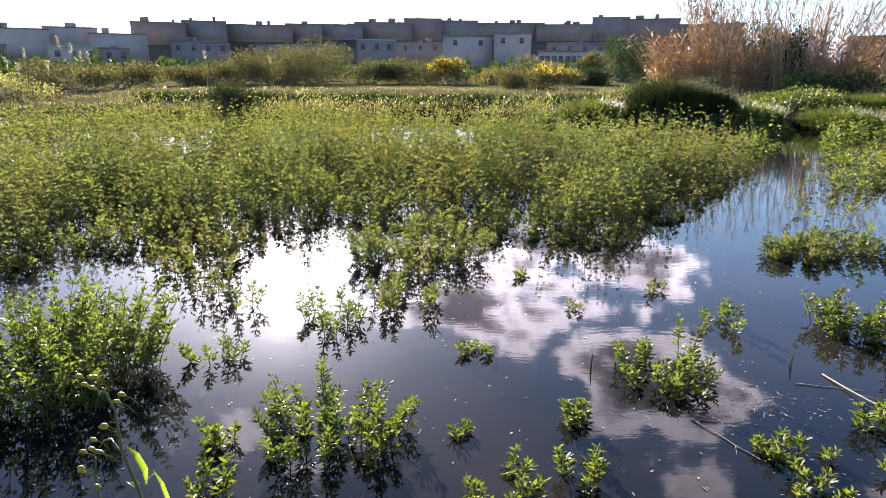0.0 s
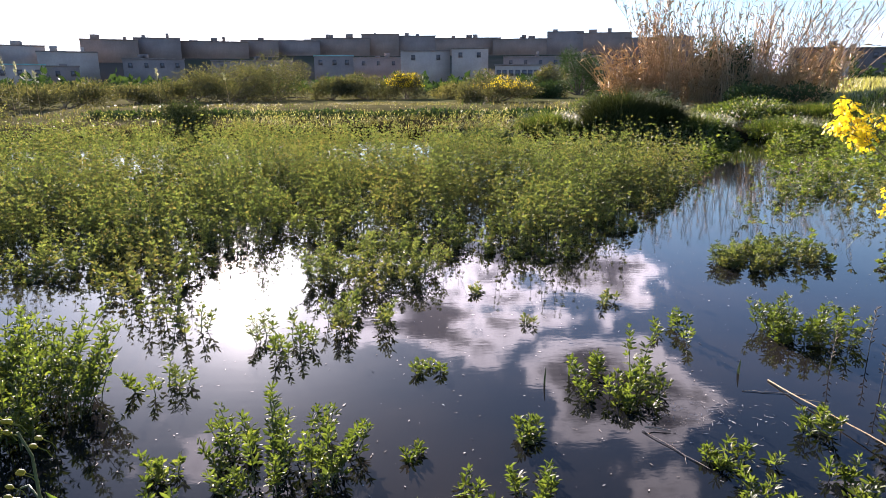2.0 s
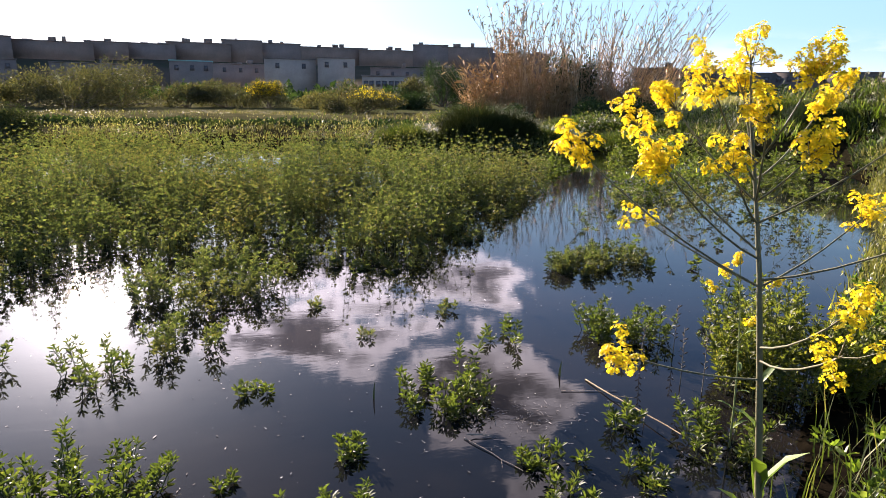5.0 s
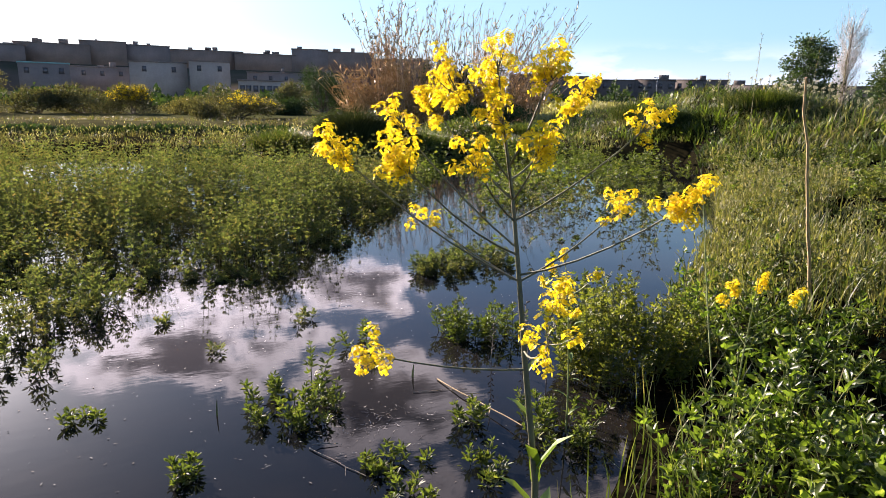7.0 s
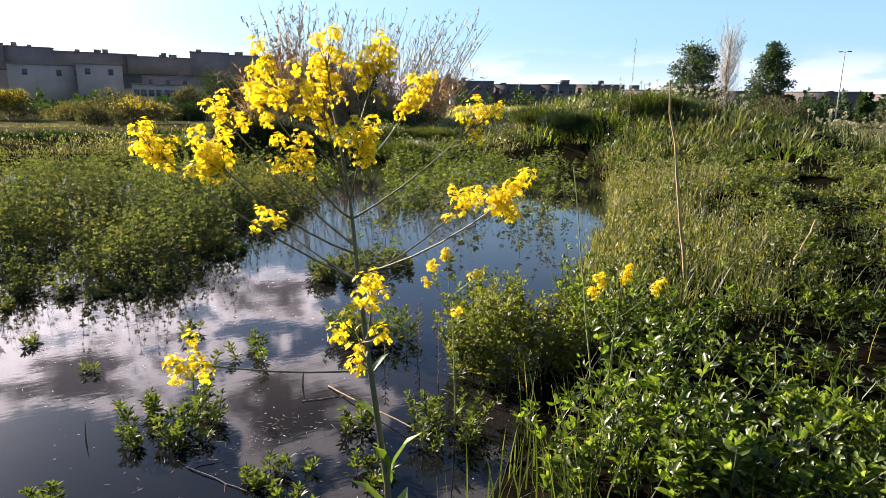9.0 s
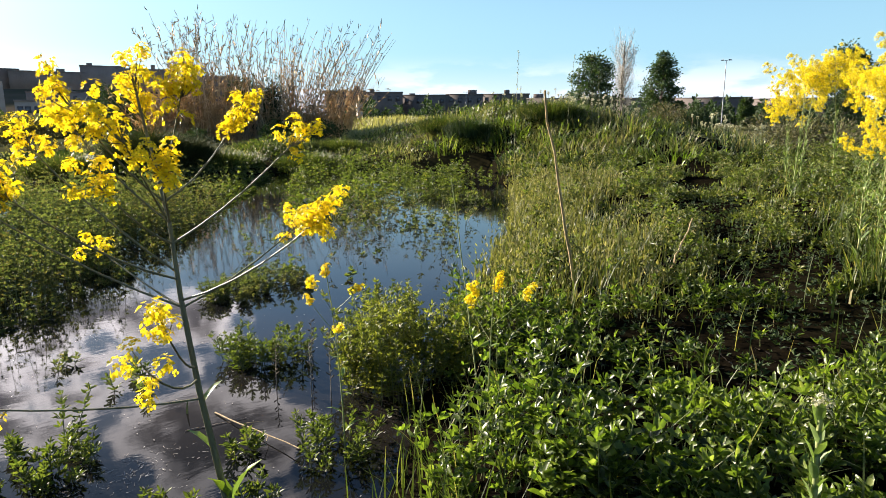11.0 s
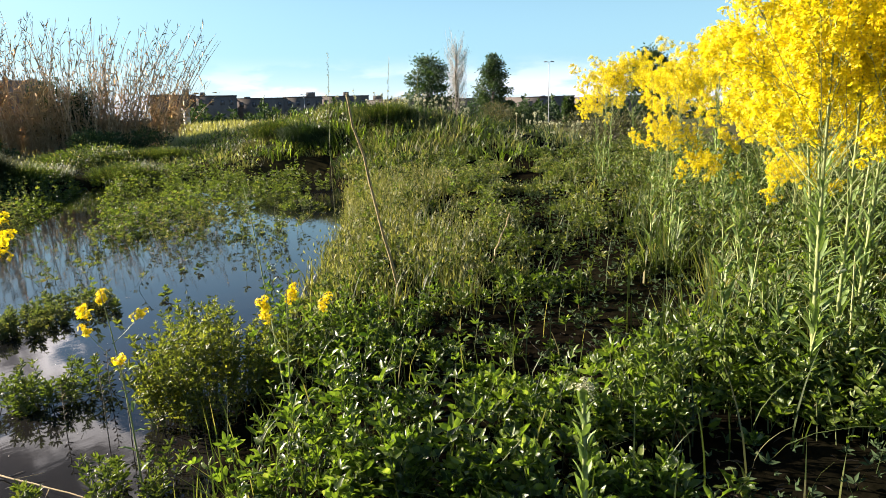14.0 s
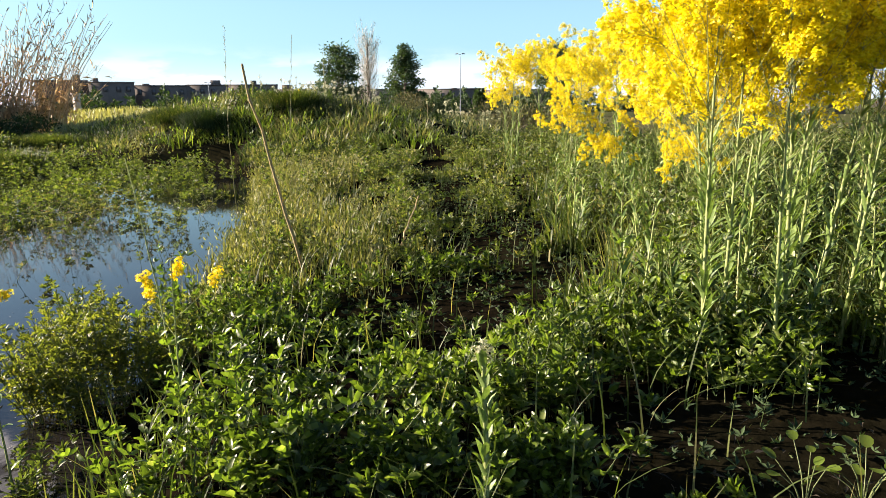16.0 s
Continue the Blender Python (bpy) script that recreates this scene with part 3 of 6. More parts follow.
CLUMPS = [(-1.47, 2.2, 0.33, 135, 0.40), (-0.38, 1.87, 0.24, 38, 0.17), (-0.22, 3.95, 0.42, 100, 0.25), (-0.24, 3.11, 0.17, 17, 0.17), (-0.55, 2.83, 0.17, 12, 0.14),
          (0.88, 2.31, 0.18, 27, 0.115), (0.98, 2.45, 0.03, 2, 0.24), (1.9, 2.8, 0.14, 26, 0.18), (1.78, 2.86, 0.03, 2, 0.29), (2.28, 4.08, 0.25, 52, 0.12), (2.66, 4.2, 0.24, 46, 0.13), (0.46, 1.95, 0.05, 5, 0.06),
          (-0.73, 1.8, 0.04, 5, 0.08), (-0.97, 2.42, 0.09, 7, 0.12), (0.13, 2.52, 0.06, 4, 0.04), (1.33, 2.85, 0.08, 5, 0.10), (1.13, 3.3, 0.04, 3, 0.07), (0.44, 3.55, 0.03, 3, 0.04),
          (1.71, 1.76, 0.15, 15, 0.16), (1.05, 1.58, 0.07, 6, 0.07), (1.33, 1.6, 0.06, 6, 0.08), (0.17, 1.58, 0.09, 8, 0.08), (0.41, 1.66, 0.07, 6, 0.10), (1.1, 1.77, 0.09, 7, 0.05), (1.45, 1.95, 0.05, 5, 0.10),
          (0.05, 1.86, 0.02, 2, 0.03), (-1.06, 3.0, 0.12, 4, 0.17), (-1.25, 3.25, 0.12, 6, 0.22), (0.64, 3.05, 0.03, 2, 0.05),
          (2.75, 2.9, 0.16, 16, 0.25), (2.1, 2.75, 0.1, 7, 0.2), (-0.66, 1.54, 0.07, 6, 0.13)]
for cx, cy, cr, cn, ch in CLUMPS:
    word = "small sprout of" if ch < 0.13 else "low tuft of" if ch < 0.25 else "bushy"
    clump((cx, cy, 0.0), cr, cn, ch, word + " bright green alfalfa rising from the still water", size=0.027, mats=SPROUT if cy < 3.0 else ALFALFA)

clump((2.3, 2.1, 0.0), 0.28, 130, 0.47, "bushy yellow-green alfalfa plant at the water's edge", size=0.026, mats=YELLOWISH)


# bare dips in the bank: middle, half sizes and turn
DIPS = ((2.22, 0.28, 0.85, 0.24, -46), (2.75, -0.42, 0.75, 0.36, -20), (3.45, 1.22, 0.7, 0.3, -22), (3.8, 0.8, 0.75, 0.3, 0), (4.85, 1.45, 0.95, 0.4, 15), (5.9, 2.3, 0.7, 0.25, 25), (7.2, 3.15, 0.9, 0.4, 20),
        (6.3, 3.9, 0.5, 0.25, 30), (11.7, 6.1, 1.0, 0.5, 20), (9.2, 4.4, 0.8, 0.35, 25))


def hollow(x, y, grow=1.0):
    """Bare dips in the bank where few herbs grow."""
    h = 0 * x
    for cx, cy, rx, ry, turn in DIPS:
        c, s = math.cos(radians(turn)), math.sin(radians(turn))
        q = np.hypot(((x - cx) * c + (y - cy) * s) / rx, (-(x - cx) * s + (y - cy) * c) / ry) / grow + 0.2 * patchy(x, y, 7.0, 3.0)
        h = np.maximum(h, 1 - sstep(q, 0.75, 1.15))
    return h


def bank():
    g, gg = Geo(), Geo()
    n = 62000
    r, a = np.sqrt(U(0.75 ** 2, 13 ** 2, n)), np.radians(U(30, 112, n))
    x, y = r * np.sin(a) + 0.5, r * np.cos(a) - 0.1
    d = shore(x, y)
    dens = np.where((d < 0.25) & (r < 2.2), 0.4, 1.0) * np.where((d < 1.3) & (r > 3.2), 0.35, 1.0) * np.where(r < 2.7, 0.58, np.where(r < 6, 0.62, 0.42)) * (1 - 0.97 * hollow(x, y))
    ok = (d > np.where(r > 1.8, 0.04, -0.06)) & (np.hypot(x - 0.5, y + 0.1) > 0.8) & (U(0, 1, n) < dens) & (a > 0.6)
    x, y, r, d = x[ok], y[ok], r[ok], d[ok]
    # the herbs grow in mounds with dark gaps between
    m = 620
    rc, ac = np.sqrt(U(4 ** 2, 13 ** 2, m)), np.radians(U(30, 112, m))
    rc[:95] = np.sqrt(U(0.8, 4.5 ** 2, 95))
    cx, cy, ch = rc * np.sin(ac) + 0.5, rc * np.cos(ac) - 0.1, U(0.45, 1.6, m)
    # a tall leafy row along the top of the bank
    cx[:14], cy[:14], ch[:14] = np.linspace(1.85, 3.0, 14), np.linspace(1.08, 0.15, 14) + rng.normal(0, 0.05, 14), U(1.1, 1.5, 14)
    cx[14:22], cy[14:22], ch[14:22] = np.linspace(1.5, 2.1, 8), np.linspace(0.62, -0.1, 8), U(0.5, 0.9, 8)   # a low row before it
    # taller growth on the sunny side of each dip, which lies in its shade
    for i, (dx, dy, rx, ry, turn) in enumerate(DIPS[2:]):
        j = 22 + 4 * i
        f = np.linspace(-0.8, 0.8, 4)
        cx[j:j + 4], cy[j:j + 4] = dx + f * rx * math.cos(radians(turn)) - 0.05, dy + f * rx * math.sin(radians(turn)) + ry + 0.14
        ch[j:j + 4] = U(1.3, 1.9, 4)
    d2 = np.stack([(x - a_) ** 2 + (y - b_) ** 2 for a_, b_ in zip(cx, cy)], 1)
    k = d2.argmin(1)
    d2 = d2[np.arange(len(x)), k] / np.where(r < 4.5, 0.5, 1.0)
    dome = ch[k] * np.clip(1.25 - np.where(r < 4.5, 8.0, 13.0) * d2, 0.18, 1.15)
    keep = U(0, 1, len(x)) < np.clip(1.5 - np.where(r < 4.5, 9.5, 19.0) * d2, 0.04, 1)
    x, y, r, d, dome = x[keep], y[keep], r[keep], d[keep], dome[keep]
    P = on_ground(x, y, 0.01)
    H = np.where(r < 3.1, U(0.14, 0.36, len(x)), U(0.09, 0.25, len(x))) * dome * (1 - 0.6 * hollow(x, y, 1.8)) * (1 + 0.9 * ((y - 0.42 * (x - 3.2) < 0.2) & (x > 2.9)))
    olive = U(0, 1, len(x)) < 0.85 * sstep(r + 0.8 * patchy(x, y, 2.1, 4.0), 2.6, 4.6)   # duller growth farther off
    for lo, hi, nodes, size in ((0, 1.75, 8, 0.034), (1.75, 2.7, 8, 0.037), (2.7, 4.5, 7, 0.035), (4.5, 7, 6, 0.035), (7, 99, 5, 0.044)):
        for tone, slot in ((~olive, 0), (olive, 2)):
            m = (r >= lo) & (r < hi) & tone
            alfalfa(g, P[m], H[m], rng.normal(0, np.where(hi < 4, 0.3, 0.16), (m.sum(), 2)), nodes, size, 2 if hi < 4 else 1, leaf_slot=slot, low=0.3, wide=0.36, stems=hi < 7)
    # a leafy fringe in front, and thick low growth before the woad
    k = 95
    f = U(0, 1, k) ** 1.5
    xf, yf = 1.88 + 0.42 * f + rng.normal(0, 0.05, k), 0.78 - 0.8 * f + rng.normal(0, 0.05, k)
    alfalfa(g, on_ground(xf, yf, 0.01), U(0.15, 0.3, k) * (1.1 - 0.65 * f), rng.normal(0, 0.25, (k, 2)), 8, 0.04, 2, low=0.3, wide=0.4)
    k = 150
    xf, yf = U(2.85, 3.4, k), U(-0.42, 0.16, k)
    alfalfa(g, on_ground(xf, yf, 0.01), U(0.1, 0.22, k), rng.normal(0, 0.25, (k, 2)), 8, 0.036, 2, low=0.2)
    tagged(part("bank_herbs", g, [BANK, STEM, OLIVE]), "dense dark green clover-like herbs on the bank", "undergrowth", kind="stuff")
    n = 24000
    r, a = np.sqrt(U(0.8 ** 2, 24 ** 2, n)), np.radians(U(-60, 115, n))
    x, y = r * np.sin(a) + 0.5, r * np.cos(a) - 0.1
    d = shore(x, y)
    few = np.where(a > 0.6, np.where(patchy(x, y, 2.4, 7.0) > 0.25, 0.9, 0.06), np.where(patchy(x, y, 1.3, 7.0) > 0.2, 0.3, 0.03))
    ok = (d > -0.03) & (U(0, 1, n) < few) & ((a > 0.6) | (r > 6)) & (U(0, 1, n) > 0.97 * hollow(x, y))
    x, y, r, a = x[ok], y[ok], r[ok], a[ok]
    tall = np.where(a > 0.6, U(0.08, 0.25, len(x)), U(0.08, 0.22, len(x)))
    blades(gg, on_ground(x, y, 0.01), U(0, 6.28, len(x)), tall, np.where(r < 5, 0.006, 0.011 + r * 0.0005), U(0.1, 0.9, len(x)))
    # upright grass in and before the woad stand
    k = 6500
    xb, yb = U(2.9, 7.5, k), U(-1.3, 1.9, k)
    edge = yb - 0.42 * (xb - 3.2) - 0.25
    ok = (edge < 0.35) & (U(0, 1, k) < np.where(edge < 0, 1, 0.5)) & (U(0, 1, k) > 0.98 * hollow(xb, yb)) & (patchy(xb, yb, 5.0, 9.0) + 0.5 * patchy(xb, yb, 11.0, 2.0) > -0.05)
    xb, yb = xb[ok], yb[ok]
    blades(gg, on_ground(xb, yb, 0.01), U(0, 6.28, len(xb)), U(0.14, 0.36, len(xb)) * (0.85 + 0.4 * patchy(xb, yb, 5.0, 9.0)), 0.014, U(0.05, 0.5, len(xb)))
    # short upright grass, straw-coloured towards the water
    k = 32000
    rb, ab = np.sqrt(U(2.9 ** 2, 11 ** 2, k)), np.radians(U(36, 100, k))
    ab[:11000] = np.radians(U(36, 62, 11000))
    xb, yb = rb * np.sin(ab) + 0.5, rb * np.cos(ab) - 0.1
    db = shore(xb, yb)
    ok = (db > 0) & (U(0, 1, k) > 0.98 * hollow(xb, yb)) & (patchy(xb, yb, 3.4, 5.0) + 0.6 * patchy(xb, yb, 8.0, 1.0) > np.where(db < 1.2, 0.0, 0.15))
    xb, yb, rb, db = xb[ok], yb[ok], rb[ok], db[ok]
    pale = U(0, 1, len(xb)) < np.where(db < 1.6, 0.75, np.where(yb < 0.42 * (xb - 3.2) + 0.6, 0.05, 0.3))
    hb = U(0.09, 0.25, len(xb)) * (1 + 0.5 * patchy(xb, yb, 3.4, 5.0)) * (1 - 0.5 * hollow(xb, yb, 1.7)) * (0.55 + 0.45 * sstep(db + 0.25 * patchy(xb, yb, 4.0, 3.0), 0.0, 0.8))
    for tone, slot in ((~pale, 0), (pale, 1)):
        blades(gg, on_ground(xb[tone], yb[tone], 0.01), U(0, 6.28, tone.sum()), hb[tone], 0.004 + rb[tone] * 0.0009, U(0.03, 0.6, tone.sum()), slot, 2)
    # small seed heads at the tips of the straw-coloured grass
    m = pale & (U(0, 1, len(xb)) < 0.5)
    p = on_ground(xb[m], yb[m]) + np.stack([rng.normal(0, 0.02, m.sum()), rng.normal(0, 0.02, m.sum()), hb[m] * 0.9], 1)
    leaves(gg, p, rng.normal(0, 0.35, p.shape) + [0, 0, 1], rng.normal(0, 1, p.shape), U(0.02, 0.04, len(p)), 0.005 + rb[m] * 0.0013, 1, 2)
    # distinct tufts
    for i in range(190):
        if i < 90:
            cx, cy, big = U(3.0, 5.8), U(-0.7, 1.5), U(0.8, 1.25)
            if cy > 0.42 * (cx - 3.2) + 0.45:
                continue
        else:
            rr_, aa_ = math.sqrt(U(9, 81)), math.radians(U(45, 88))
            cx, cy, big = rr_ * math.sin(aa_) + 0.5, rr_ * math.cos(aa_) - 0.1, U(0.4, 0.8)
        if shore(cx, cy) < 0.05 or hollow(np.array(cx), np.array(cy)) > 0.4:
            continue
        n = 36
        q, az = 0.09 * np.sqrt(U(0, 1, n)), U(0, 6.28, n)
        blades(gg, on_ground(cx + q * np.cos(az), cy + q * np.sin(az), 0.01), az + rng.normal(0, 0.6, n), big * U(0.16, 0.36, n), 0.009, U(0.05, 0.7, n), (0, 0, 1, 0, 0)[i % 5])
    # a few blades between the herbs
    xb, yb = np.concatenate([U(1.4, 6.0, 1800), U(1.1, 2.2, 350)]), np.concatenate([U(-0.9, 3.5, 1800), U(0.3, 1.6, 350)])
    ok = (shore(xb, yb) > 0) & (U(0, 1, 2150) > 0.8 * hollow(xb, yb))
    xb, yb = xb[ok], yb[ok]
    blades(gg, on_ground(xb, yb, 0.01), U(0, 6.28, len(xb)), U(0.15, 0.36, len(xb)), 0.0055, U(0.05, 0.6, len(xb)))
    tagged(part("bank_grass", gg, [GRASS, DRYGRASS, PALE]), "tufts of rough green grass on the bank and mound", "grass", kind="stuff")


bank()


def mound_grass():
    g = Geo()
    for i in range(400):
        cx, cy = (rng.normal(13.2, 2.1), rng.normal(12.0, 4.2)) if i < 240 else (rng.normal(11.6, 1.1), rng.normal(9.6, 1.7))
        if shore(cx, cy) < 0.05 or math.hypot(cx, cy) < 10:
            continue
        n = 70
        big = U(0.5, 1.7) if i < 240 else U(0.35, 0.9)
        q, a = 0.42 * big * np.sqrt(U(0, 1, n)), U(0, 6.28, n)
        P = on_ground(cx + q * np.cos(a), cy + q * np.sin(a), 0.02)
        blades(g, P, a + rng.normal(0, 0.6, n), big * U(0.16, 0.38, n) * (1.1 - 0.5 * q / (0.42 * big)), 0.024, U(0.2, 1.2, n), (0, 1, 3, 0, 2, 2)[rng.integers(6)])
    n = 3500
    x, y = rng.normal(13.2, 1.9, n), rng.normal(12.0, 4.2, n)
    ok = (shore(x, y) > 0) & (np.hypot(x, y) > 11)
    x, y = x[ok], y[ok]
    p = on_ground(x, y, -0.08) + rng.normal(0, 0.06, (len(x), 3))
    leaves(g, p, rng.normal(0, 0.7, p.shape) + [0, 0, 0.8], rng.normal(0, 1, p.shape), U(0.06, 0.11, len(p)), 0.035, 1, 1)
    tagged(part("mound_grass", g, [GRASS, BANK, PALE, DARKLEAF]), "shaggy grass and herbs covering the mound", "grass", kind="stuff")


mound_grass()


def pale_band():
    g = Geo()
    n = 42000
    r, a = np.sqrt(U(12 ** 2, 30 ** 2, n)), np.radians(U(-50, 50, n))
    x, y = r * np.sin(a), r * np.cos(a)
    tuft = patchy(x, y, 0.8, 3.0) + 0.7 * patchy(x, y, 2.3, 8.0)
    path = np.abs(y - 24.3 + 0.1 * x) < 1.3          # a bare brown track runs across
    ok = (shore(x, y) > 0) & (U(0, 1, n) < 0.10 + 0.9 * (tuft > 0.0)) & ~path
    x, y, tuft = x[ok], y[ok], tuft[ok]
    blades(g, on_ground(x, y, 0.02), U(0, 6.28, len(x)), U(0.06, 0.24, len(x)) * (0.6 + 0.6 * np.clip(tuft, 0, 1)), 0.02, U(0.2, 1.2, len(x)), k=2)
    m = (patchy(x, y, 1.1, 5.0) + 0.6 * patchy(x, y, 3.1, 2.0) > 0.25) & (np.hypot(x, y) < 20)
    p = on_ground(x[m], y[m], -0.16) + rng.normal(0, 0.08, (m.sum(), 3))
    leaves(g, p, rng.normal(0, 0.5, p.shape) + [0, 0, 1], rng.normal(0, 1, p.shape), U(0.04, 0.09, len(p)), 0.026, 1, 1)
    n = 16000
    r, a = np.sqrt(U(12.6 ** 2, 17.8 ** 2, n)), np.radians(U(-46, 30, n))
    x, y = r * np.sin(a), r * np.cos(a)
    ok = (shore(x, y) > 0) & (patchy(x, y, 1.2, 4.0) + 0.6 * patchy(x, y, 3.3, 6.0) > -0.2)
    x, y = x[ok], y[ok]
    blades(g, on_ground(x, y, 0.02), U(0, 6.28, len(x)), U(0.10, 0.28, len(x)), 0.016, U(0.2, 1.0, len(x)), k=2)
    q = U(0, 1, len(x)) < 0.3
    p = on_ground(x[q], y[q], -0.2) + rng.normal(0, 0.05, (q.sum(), 3))
    leaves(g, p, rng.normal(0, 0.5, p.shape) + [0, 0, 1], rng.normal(0, 1, p.shape), U(0.05, 0.09, len(p)), 0.022, 1, 1)
    # dark weeds along a ditch
    n = 5000
    x = U(-9, 5, n)
    y = 18.4 - 0.06 * x + rng.normal(0, 0.25, n)
    p = on_ground(x, y) + np.stack([0 * x, 0 * x, U(0, 0.15, n) * (0.7 + 0.3 * np.sin(x * 2.1))], 1)
    leaves(g, p, rng.normal(0, 0.8, p.shape) + [0, 0, 0.5], rng.normal(0, 1, p.shape), U(0.08, 0.16, n), 0.06, 1, 2)
    tagged(part("pale_grass", g, [ROUGH, PALE, DARKLEAF]), "pale seeding grass beyond the water", "grass", kind="stuff")


pale_band()


# ---- woad ----
def flowers(geo, C, R, count, size=0.006, slot=0, simple=False):
    """Puffs of four-petalled flowers: C (n,3) centres, R (n,) radii."""
    n = len(C)
    o = unit(rng.normal(0, 1, (n, count, 3)) + np.array([0, 0, 0.35]))
    p = (C[:, None] + o * (np.broadcast_to(R, n)[:, None, None] * U(0.45, 1.0, (n, count, 1)))).reshape(-1, 3)
    ax = unit(o.reshape(-1, 3) + np.array([0, 0, 0.6]) + rng.normal(0, 0.3, p.shape))
    s = unit(np.cross(ax, np.array([0.3, 0.2, 0.9])))
    t = np.cross(ax, s)
    if simple:
        turn = U(0, 6.28, len(p))[:, None]
        q = np.stack([p + (s * np.cos(turn + k) + t * np.sin(turn + k)) * size * U(0.8, 1.35, (len(p), 1)) for k in (0, 2.09, 4.19)], 1)
        geo.add(q, np.arange(len(p) * 3).reshape(-1, 3), slot)
        return geo
    for d in (s, t, -s, -t):
        leaves(geo, p, d + ax * 0.35, ax, size * U(0.8, 1.2, len(p)), size * 0.85, 1, slot, fold=0.1, droop=0.05, widest=0.7)
    return geo


def curve(a, b, sag=0.0, k=6):
    a, b = np.asarray(a, float), np.asarray(b, float)
    u = np.linspace(0, 1, k)[:, None]
    return a + (b - a) * u + np.array([0, 0, 1.0]) * (sag * 4 * u * (1 - u))


def branch(plant, start, end, puffs, sag=-0.02, spread=0.028, size=0.0048, count=16, radius=0.012, thick=0.0019, simple=False, petal=None, stem=None):
    """A flowering side branch with its clusters."""
    g = Geo()
    spine = curve(start, end, sag)
    tubes(g, [spine], np.linspace(thick, thick * 0.55, 6), 5)
    end = np.asarray(end, float)
    dirv = unit(spine[-1] - spine[-2])
    o = np.linspace(-0.5, 1, puffs)[:, None] * spread
    C = end + dirv * o + rng.normal(0, spread * 0.36, (puffs, 3))
    foot = end + dirv * (np.minimum(o, 0.0) - 0.4 * spread)
    if simple:
        tubes(g, np.stack([foot, C], 1), (0.0009, 0.0005), 3, cap=False)
    else:
        tubes(g, np.stack([foot, (foot + C) / 2 - [0, 0, 0.003], C], 1), (0.0009, 0.0007, 0.0005), 3)
    b = part("branch", g, stem or WOADSTEM, plant)
    tagged(part("flower_head", flowers(Geo(), C, radius, count, size, 0, simple), petal or PETAL, b), "bright yellow flowers", kind="stuff")
    return b


def stem_leaf(plant, at, d, length, width, droop=0.3, mat=None, label=""):
    g = leaves(Geo(), np.array([at], float), np.array([d], float), np.array([[0.05, 0.02, 1.0]]), length, width, 2, fold=0.18, droop=droop)
    return part("leaf", g, mat or WOADLEAF, plant, label)


def near_woad():
    ox, oy = 0.97, 0.735
    t = thing("woad_plant", "tall single woad with loose yellow flower clusters at the water's edge", "plant", (ox, oy, 0.0))
    off = np.array([ox, oy, 0.0])
    axis = np.array([(0.972, 0.735, -0.02), (0.952, 0.742, 0.588), (0.922, 0.745, 0.805), (0.912, 0.76, 0.946), (0.915, 0.79, 1.05), (0.903, 0.806, 1.16), (0.888, 0.806, 1.25)])

    def on_stem(z):
        return np.array([np.interp(z, axis[:, 2], axis[:, i]) for i in range(3)]) - off
    part("stem", tubes(Geo(), [axis - off], (0.0075, 0.0058, 0.0046, 0.0038, 0.003, 0.0023, 0.0012), 8), DARKSTEM, t, smooth=True)
    for z0, end, puffs, sag in (
            (1.18, (0.889, 0.808, 1.255), 7, 0.0), (1.10, (0.903, 0.835, 1.212), 8, 0.0), (1.08, (0.80, 0.765, 1.215), 9, -0.02), (1.05, (0.82, 0.88, 1.188), 9, -0.02),
            (0.93, (0.665, 0.868, 1.118), 10, -0.03), (0.98, (0.765, 0.893, 1.163), 6, -0.02), (0.97, (0.71, 0.725, 1.115), 11, -0.03), (0.93, (0.86, 1.0, 0.99), 4, -0.01),
            (1.02, (0.815, 0.727, 1.115), 6, -0.02), (1.05, (0.84, 0.70, 1.175), 8, -0.01), (1.05, (0.868, 0.65, 1.135), 8, -0.01), (1.10, (0.925, 0.722, 1.235), 12, -0.02),
            (1.08, (1.035, 0.815, 1.194), 10, -0.03), (1.02, (1.06, 0.675, 1.164), 6, -0.02), (0.94, (1.03, 0.56, 1.07), 10, -0.03), (0.93, (1.12, 0.79, 1.025), 6, -0.02),
            (0.84, (0.815, 0.515, 0.985), 4, -0.03), (0.82, (0.793, 0.5, 0.942), 3, -0.03), (0.79, (0.66, 0.685, 0.877), 5, -0.015)):
        branch(t, on_stem(z0), np.array(end) - off, int(puffs * 1.7), sag * 0.5, 0.032, 0.0042, 20, 0.0125, stem=DARKSTEM)
    for z, d, ln, mat in ((0.60, (-0.30, -0.20, 1.6), 0.10, BANK), (0.585, (0.35, -0.25, 1.8), 0.13, WOADLEAF), (0.57, (0.15, 0.4, 1.5), 0.08, BANK), (0.52, (-0.45, 0.3, 1.2), 0.11, BANK), (0.45, (0.5, 0.4, 1.3), 0.13, WOADLEAF),
                          (0.36, (-0.6, -0.4, 1.0), 0.13, BANK), (0.70, (-0.4, 0.5, 0.9), 0.06, WOADLEAF), (0.78, (0.6, 0.1, 0.9), 0.05, WOADLEAF), (0.28, (0.7, -0.2, 0.8), 0.14, BANK), (0.2, (-0.3, 0.8, 0.7), 0.15, BANK)):
        stem_leaf(t, on_stem(z), d, ln * 0.85, ln * 0.24, mat=mat)
    return t


near_woad()


